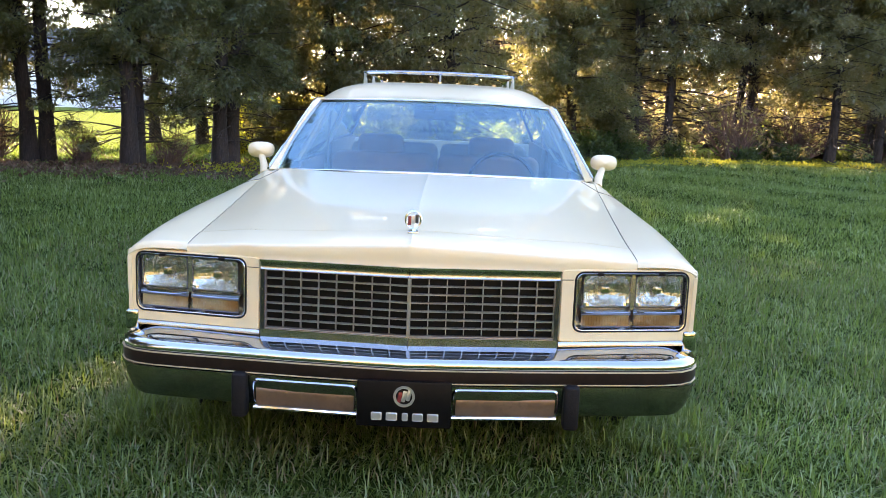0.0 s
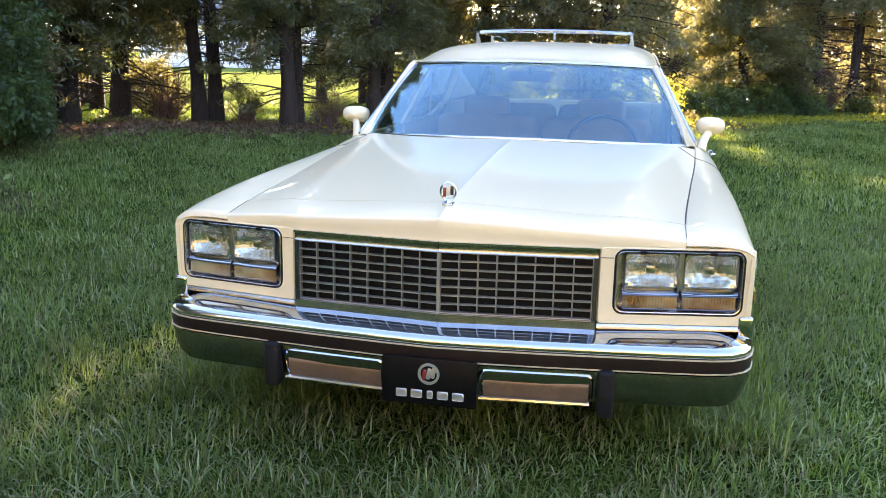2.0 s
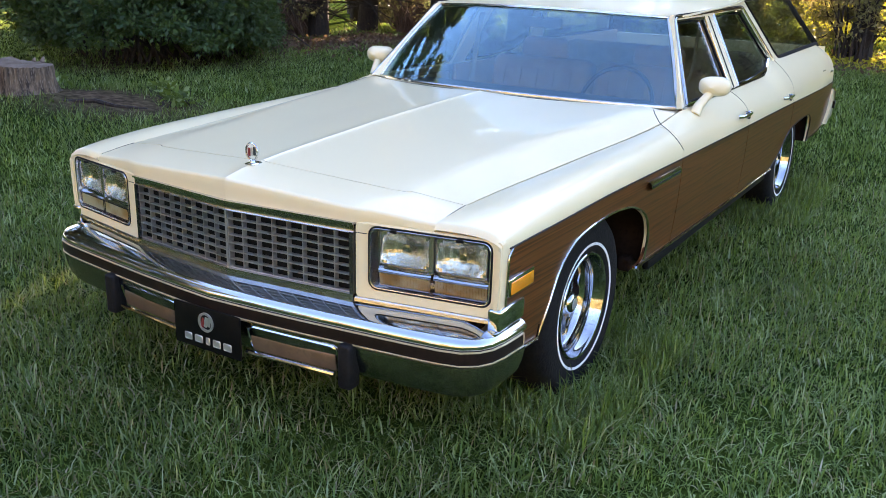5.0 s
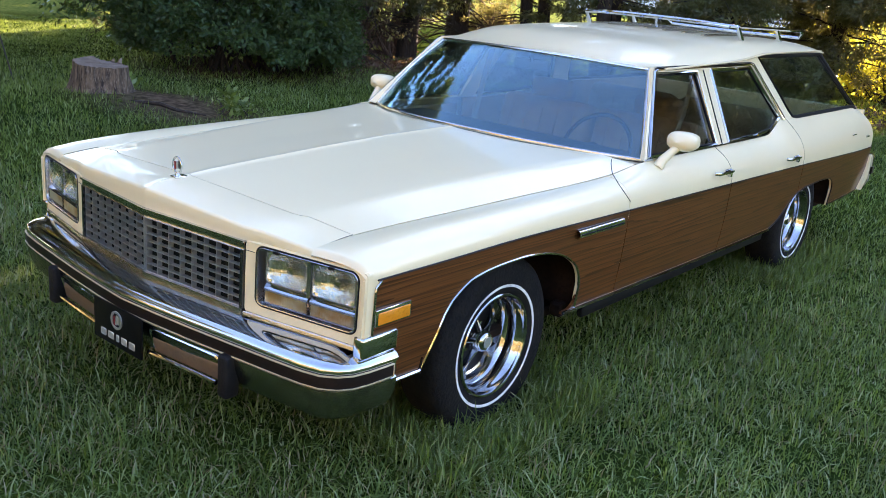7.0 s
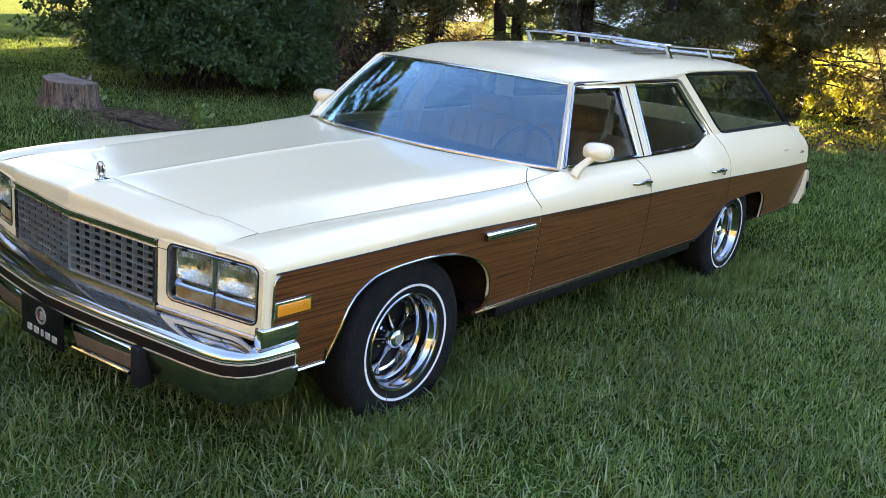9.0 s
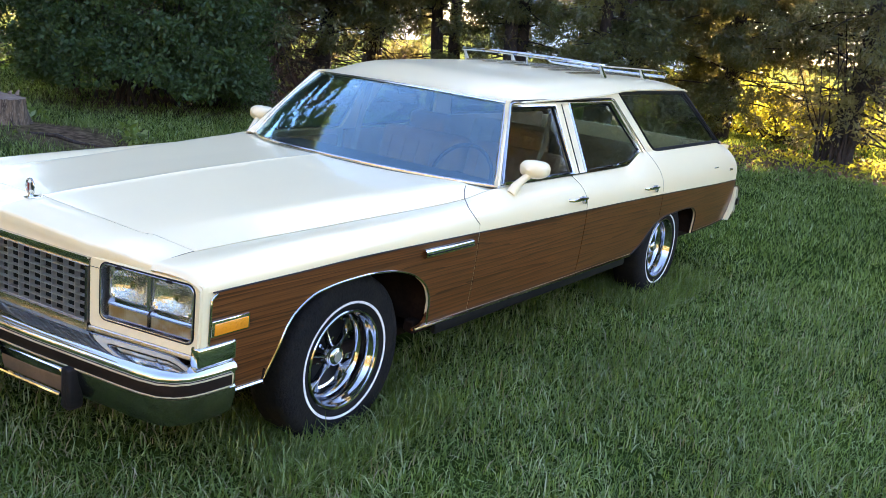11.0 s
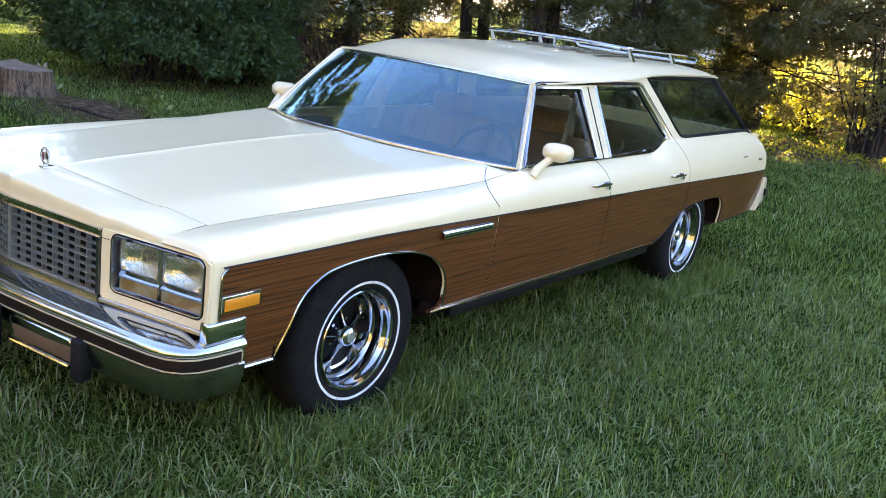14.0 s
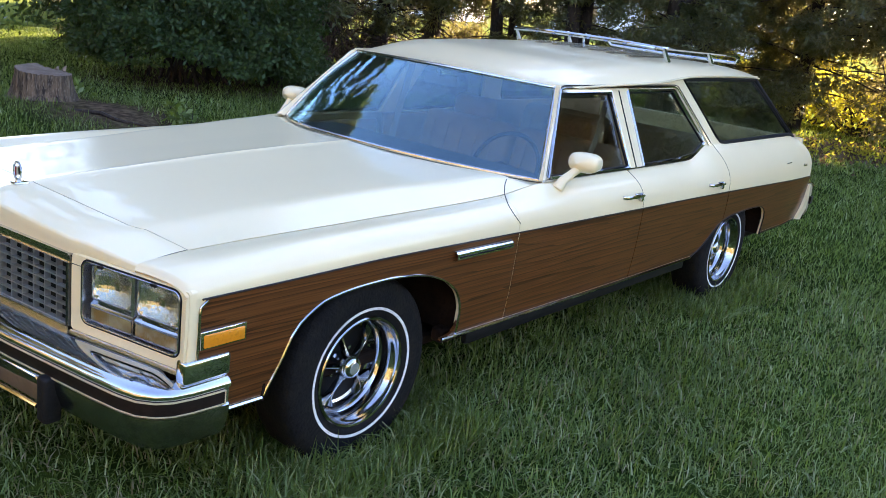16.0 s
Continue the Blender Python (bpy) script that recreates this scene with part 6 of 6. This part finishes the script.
strewn("leaf_litter", 11000, LITTER, "brown fallen leaves under the trees", 0.075, 0.6, 0.01, 0.05, 31, TREE_LINE[3:9], 0.75, "leaf litter")
strewn("weeds", 9000, WEED, "low weeds along the tree line", 0.08, 0.35, 0.01, 0.10, 33, TREE_LINE[6:], 0.55, "weeds")

# ---- stump ----
def make_stump():
    r = random.Random(9)
    n, rows = 72, [(-0.10, 1.75), (0.0, 1.45), (0.05, 1.24), (0.10, 1.12), (0.18, 1.05), (0.28, 1.00), (0.38, 0.97), (0.46, 0.955)]
    P = []
    for z, k in rows:
        ring = []
        for i in range(n):
            a = 2 * math.pi * i / n
            lob = 1 + 0.07 * math.sin(3 * a + 1) + 0.05 * math.sin(5 * a) + (k - 1) * 0.5 * math.sin(4 * a + 0.5) + 0.022 * math.sin(13 * a + 3 * math.sin(2 * a)) + 0.012 * math.sin(29 * a) + 0.018 * r.uniform(-1, 1)
            top = 0.035 * math.cos(a - 0.4) if z > 0.4 else 0
            ring.append((0.335 * k * lob * math.cos(a), 0.335 * k * lob * math.sin(a), z + top + (0.007 * r.uniform(-1, 1) - 0.05 * max(0.0, min(1.0, 6 * math.sin(a + 2.2) - 3.0)) if z > 0.4 else 0)))
        P.append(ring)
    P = arr(P)
    t = thing("tree_stump", grid(P, wrap_v=True), STUMPBARK, "weathered grey sawn tree stump on bare soil", "tree stump", sharp=60)
    top = [tuple(p) for p in P[-1]]
    c = arr(top).mean(0)
    loops = [[tuple(c + (arr(p) - c) * k + arr((0, 0, 0.006 * math.sin(9 * i * k)))) for i, p in enumerate(top)] for k in (1.0, 0.98, 0.7, 0.4, 0.1, 0.002)]
    part("sawn_face", bands(loops), STUMPTOP, t, "pale cracked sawn face", 70)
    part("splinter", tube([c + arr((0.10, -0.20, 0)), c + arr((0.12, -0.21, 0.05)), c + arr((0.16, -0.22, 0.07))], [0.03, 0.02, 0.004], 5), STUMPTOP, t)
    part("splinter", tube([c + arr((0.22, -0.10, 0)), c + arr((0.24, -0.11, 0.045))], [0.03, 0.008], 5), STUMPTOP, t)
    return t


stump = make_stump()
stump.matrix_basis = pose(-6.45, 2.68, 0.045, 0, 0, 140) @ Matrix.Diagonal((0.88, 0.88, 0.80, 1.0))
fallen = thing("fallen_branch", tube([(-5.75, 2.6, 0.10), (-5.45, 2.75, 0.12), (-5.2, 2.78, 0.09), (-4.95, 2.95, 0.07)], [0.02, 0.022, 0.018, 0.01], 6), BARK, "thin grey fallen branch on bare soil", "branch")
sprout = make_shrub(44, 0.6, 0.6, 0.22, GRASS, 8, 9, 0.15, 0.45, "pale broad-leaved weed sprouting beside bare soil", "weed_plant", twigs=4, hollow=0.3)
put(sprout, -4.9, 3.3, 0, 0.6)
for x, y, a, s in ((-5.2, 3.5, 60, 0.5), (-6.9, 3.3, 100, 0.6), (-5.7, 3.8, 20, 0.5)):
    put(sprout, x, y, a, s, True)

# ---- chain-link fence, garden frame, pedestal, houses ----
FENCE_Y = 17.2
fence = empty("chain_link_fence", "grey chain-link fence behind the trees", "fence")
for k in range(7):
    x = -17.0 + 2.4 * k
    part("post", tube([(x, FENCE_Y, -0.1), (x, FENCE_Y, 1.30)], 0.028, 8), GALV, fence)
part("top_rail", tube([(-17.0, FENCE_Y, 1.28), (-2.6, FENCE_Y, 1.28)], 0.02, 8), GALV, fence)
wires = []
for k in range(0, 164):
    x = -17.0 + 0.08 * k
    for s in (1, -1):
        a, b = (x, 0.03) if s == 1 else (x + 1.25, 0.03), (x + 1.25, 1.28) if s == 1 else (x, 1.28)
        (xa, za), (xb, zb) = a, b
        wires.append(([(xa - 0.002, FENCE_Y, za), (xa + 0.002, FENCE_Y, za), (xb + 0.002, FENCE_Y, zb), (xb - 0.002, FENCE_Y, zb)], [(0, 1, 2, 3)]))
w = part("wire_mesh", join(*wires), GALV, fence)
w["kind"] = "stuff"

swing = empty("garden_swing_frame", "thin dark metal garden swing frame on the lawn", "swing frame")
part("top_bar", tube([(-10.6, 1.3, 1.95), (-8.75, 2.35, 2.0)], 0.03, 8), IRON, swing)
for a, b in (((-8.8, 2.3, 2.0), (-7.75, 2.35, 0.0)), ((-8.8, 2.3, 2.0), (-9.1, 1.0, 0.0)), ((-10.5, 1.35, 1.95), (-10.9, 0.2, 0.0)), ((-10.5, 1.35, 1.95), (-11.6, 2.2, 0.0))):
    part("leg", tube([a, b], 0.009, 6), IRON, swing)

ped = thing("garden_pedestal", join(block(0.34, 0.34, 0.06, 0.012, 2, (0, 0, 0.63)), block(0.24, 0.24, 0.06, 0.01, 2, (0, 0, 0.575)), block(0.18, 0.18, 0.46, 0.02, 2, (0, 0, 0.32)), block(0.28, 0.28, 0.12, 0.015, 2, (0, 0, 0.04))), CONCRETE, "pale concrete garden pedestal on the lawn", "pedestal")
ped.matrix_basis = pose(-7.75, 1.36, 0.03, 0, 0, 25)


def make_house(x, y, rz, w, d, h, roof, label):
    t = empty("house", label, "house")
    part("wall", join(block(w, d, h, 0.02, 1, (0, 0, h / 2))), SIDING, t)
    for k in range(int(h / 0.2)):
        part("siding_board", block(w + 0.03, d + 0.03, 0.17, 0.01, 1, (0, 0, 0.12 + 0.2 * k)), SIDING, t)
    R = arr([[(-w / 2 - 0.3, s * (d / 2 + 0.4), h - 0.1), (w / 2 + 0.3, s * (d / 2 + 0.4), h - 0.1)] for s in (-1, 1)])
    ridge = [(-w / 2 - 0.3, 0, h + roof), (w / 2 + 0.3, 0, h + roof)]
    for s in (0, 1):
        part("roof", sheet(arr([list(map(tuple, R[s])), ridge]), 0.1, (0, 0, 0)), SHINGLE, t)
    for k in range(3):
        wx = -w / 2 + w * (k + 0.5) / 3
        wi = part("window", block(1.1, 0.06, 1.3, 0.02, 1, (wx, -d / 2 - 0.03, h * 0.55)), SIDING, t)
        part("pane", block(0.95, 0.03, 1.15, 0.005, 1, (wx, -d / 2 - 0.06, h * 0.55)), PANE, wi)
    t.matrix_basis = pose(x, y, 0, 0, 0, rz)
    return t


make_house(-27.0, 62.0, 8, 17.0, 7.0, 3.2, 2.4, "white sided house with a grey roof beyond the fence")
make_house(-46.0, 52.0, 20, 12.0, 7.0, 3.0, 2.2, "white sided house far across the lawn")

# far hedge behind the right-hand trees
r9 = np.random.default_rng(77)
hc = np.stack([r9.uniform(-3.2, 34, 3200), 34 + r9.uniform(-1.5, 1.5, 3200), 4.6 * r9.uniform(0.01, 1.0, 3200)], 1)
hc = hc[hc[:, 2] < 3.6 + np.sin(hc[:, 0] * 1.1) + 0.6 * np.sin(hc[:, 0] * 2.9)]
v, f = leaf_cloud(hc, 12, 0.5, 0.34, 0.5, 78, 0.2)
tagged(new("far_hedge", fast_mesh("far_hedge", v, f, BRUSH)), "brownish overgrown thicket far behind the trees", "hedge", kind="stuff")

# unseen thickets far behind the camera and to its right close the place around; the tan rear one is added to bounce
# warm light onto the car's front
for name, n, box, mat, label in (("warm_bounce_thicket", 4200, (-50, 50, -22, -18), WARM_BOUNCE, "unseen tan thicket added to bounce warm light onto the car's front"), ("side_thicket", 1300, (38, 41, -30, 30), OLIVE, "olive green thicket at the lawn's far edge")):
    hc = np.stack([r9.uniform(box[0], box[1], n), r9.uniform(box[2], box[3], n), 10.5 * r9.uniform(0.01, 1.0, n)], 1)
    hc = hc[hc[:, 2] < 8.6 + np.sin(hc[:, 0] * 0.9 + hc[:, 1]) + 0.6 * np.sin(hc[:, 0] * 2.3)]
    v, f = leaf_cloud(hc, 9 if mat is WARM_BOUNCE else 34, 0.9, 0.9 if mat is WARM_BOUNCE else 0.34, 0.6, 79, 0.2)
    tagged(new(name, fast_mesh(name, v, f, mat)), label, "thicket", kind="stuff")
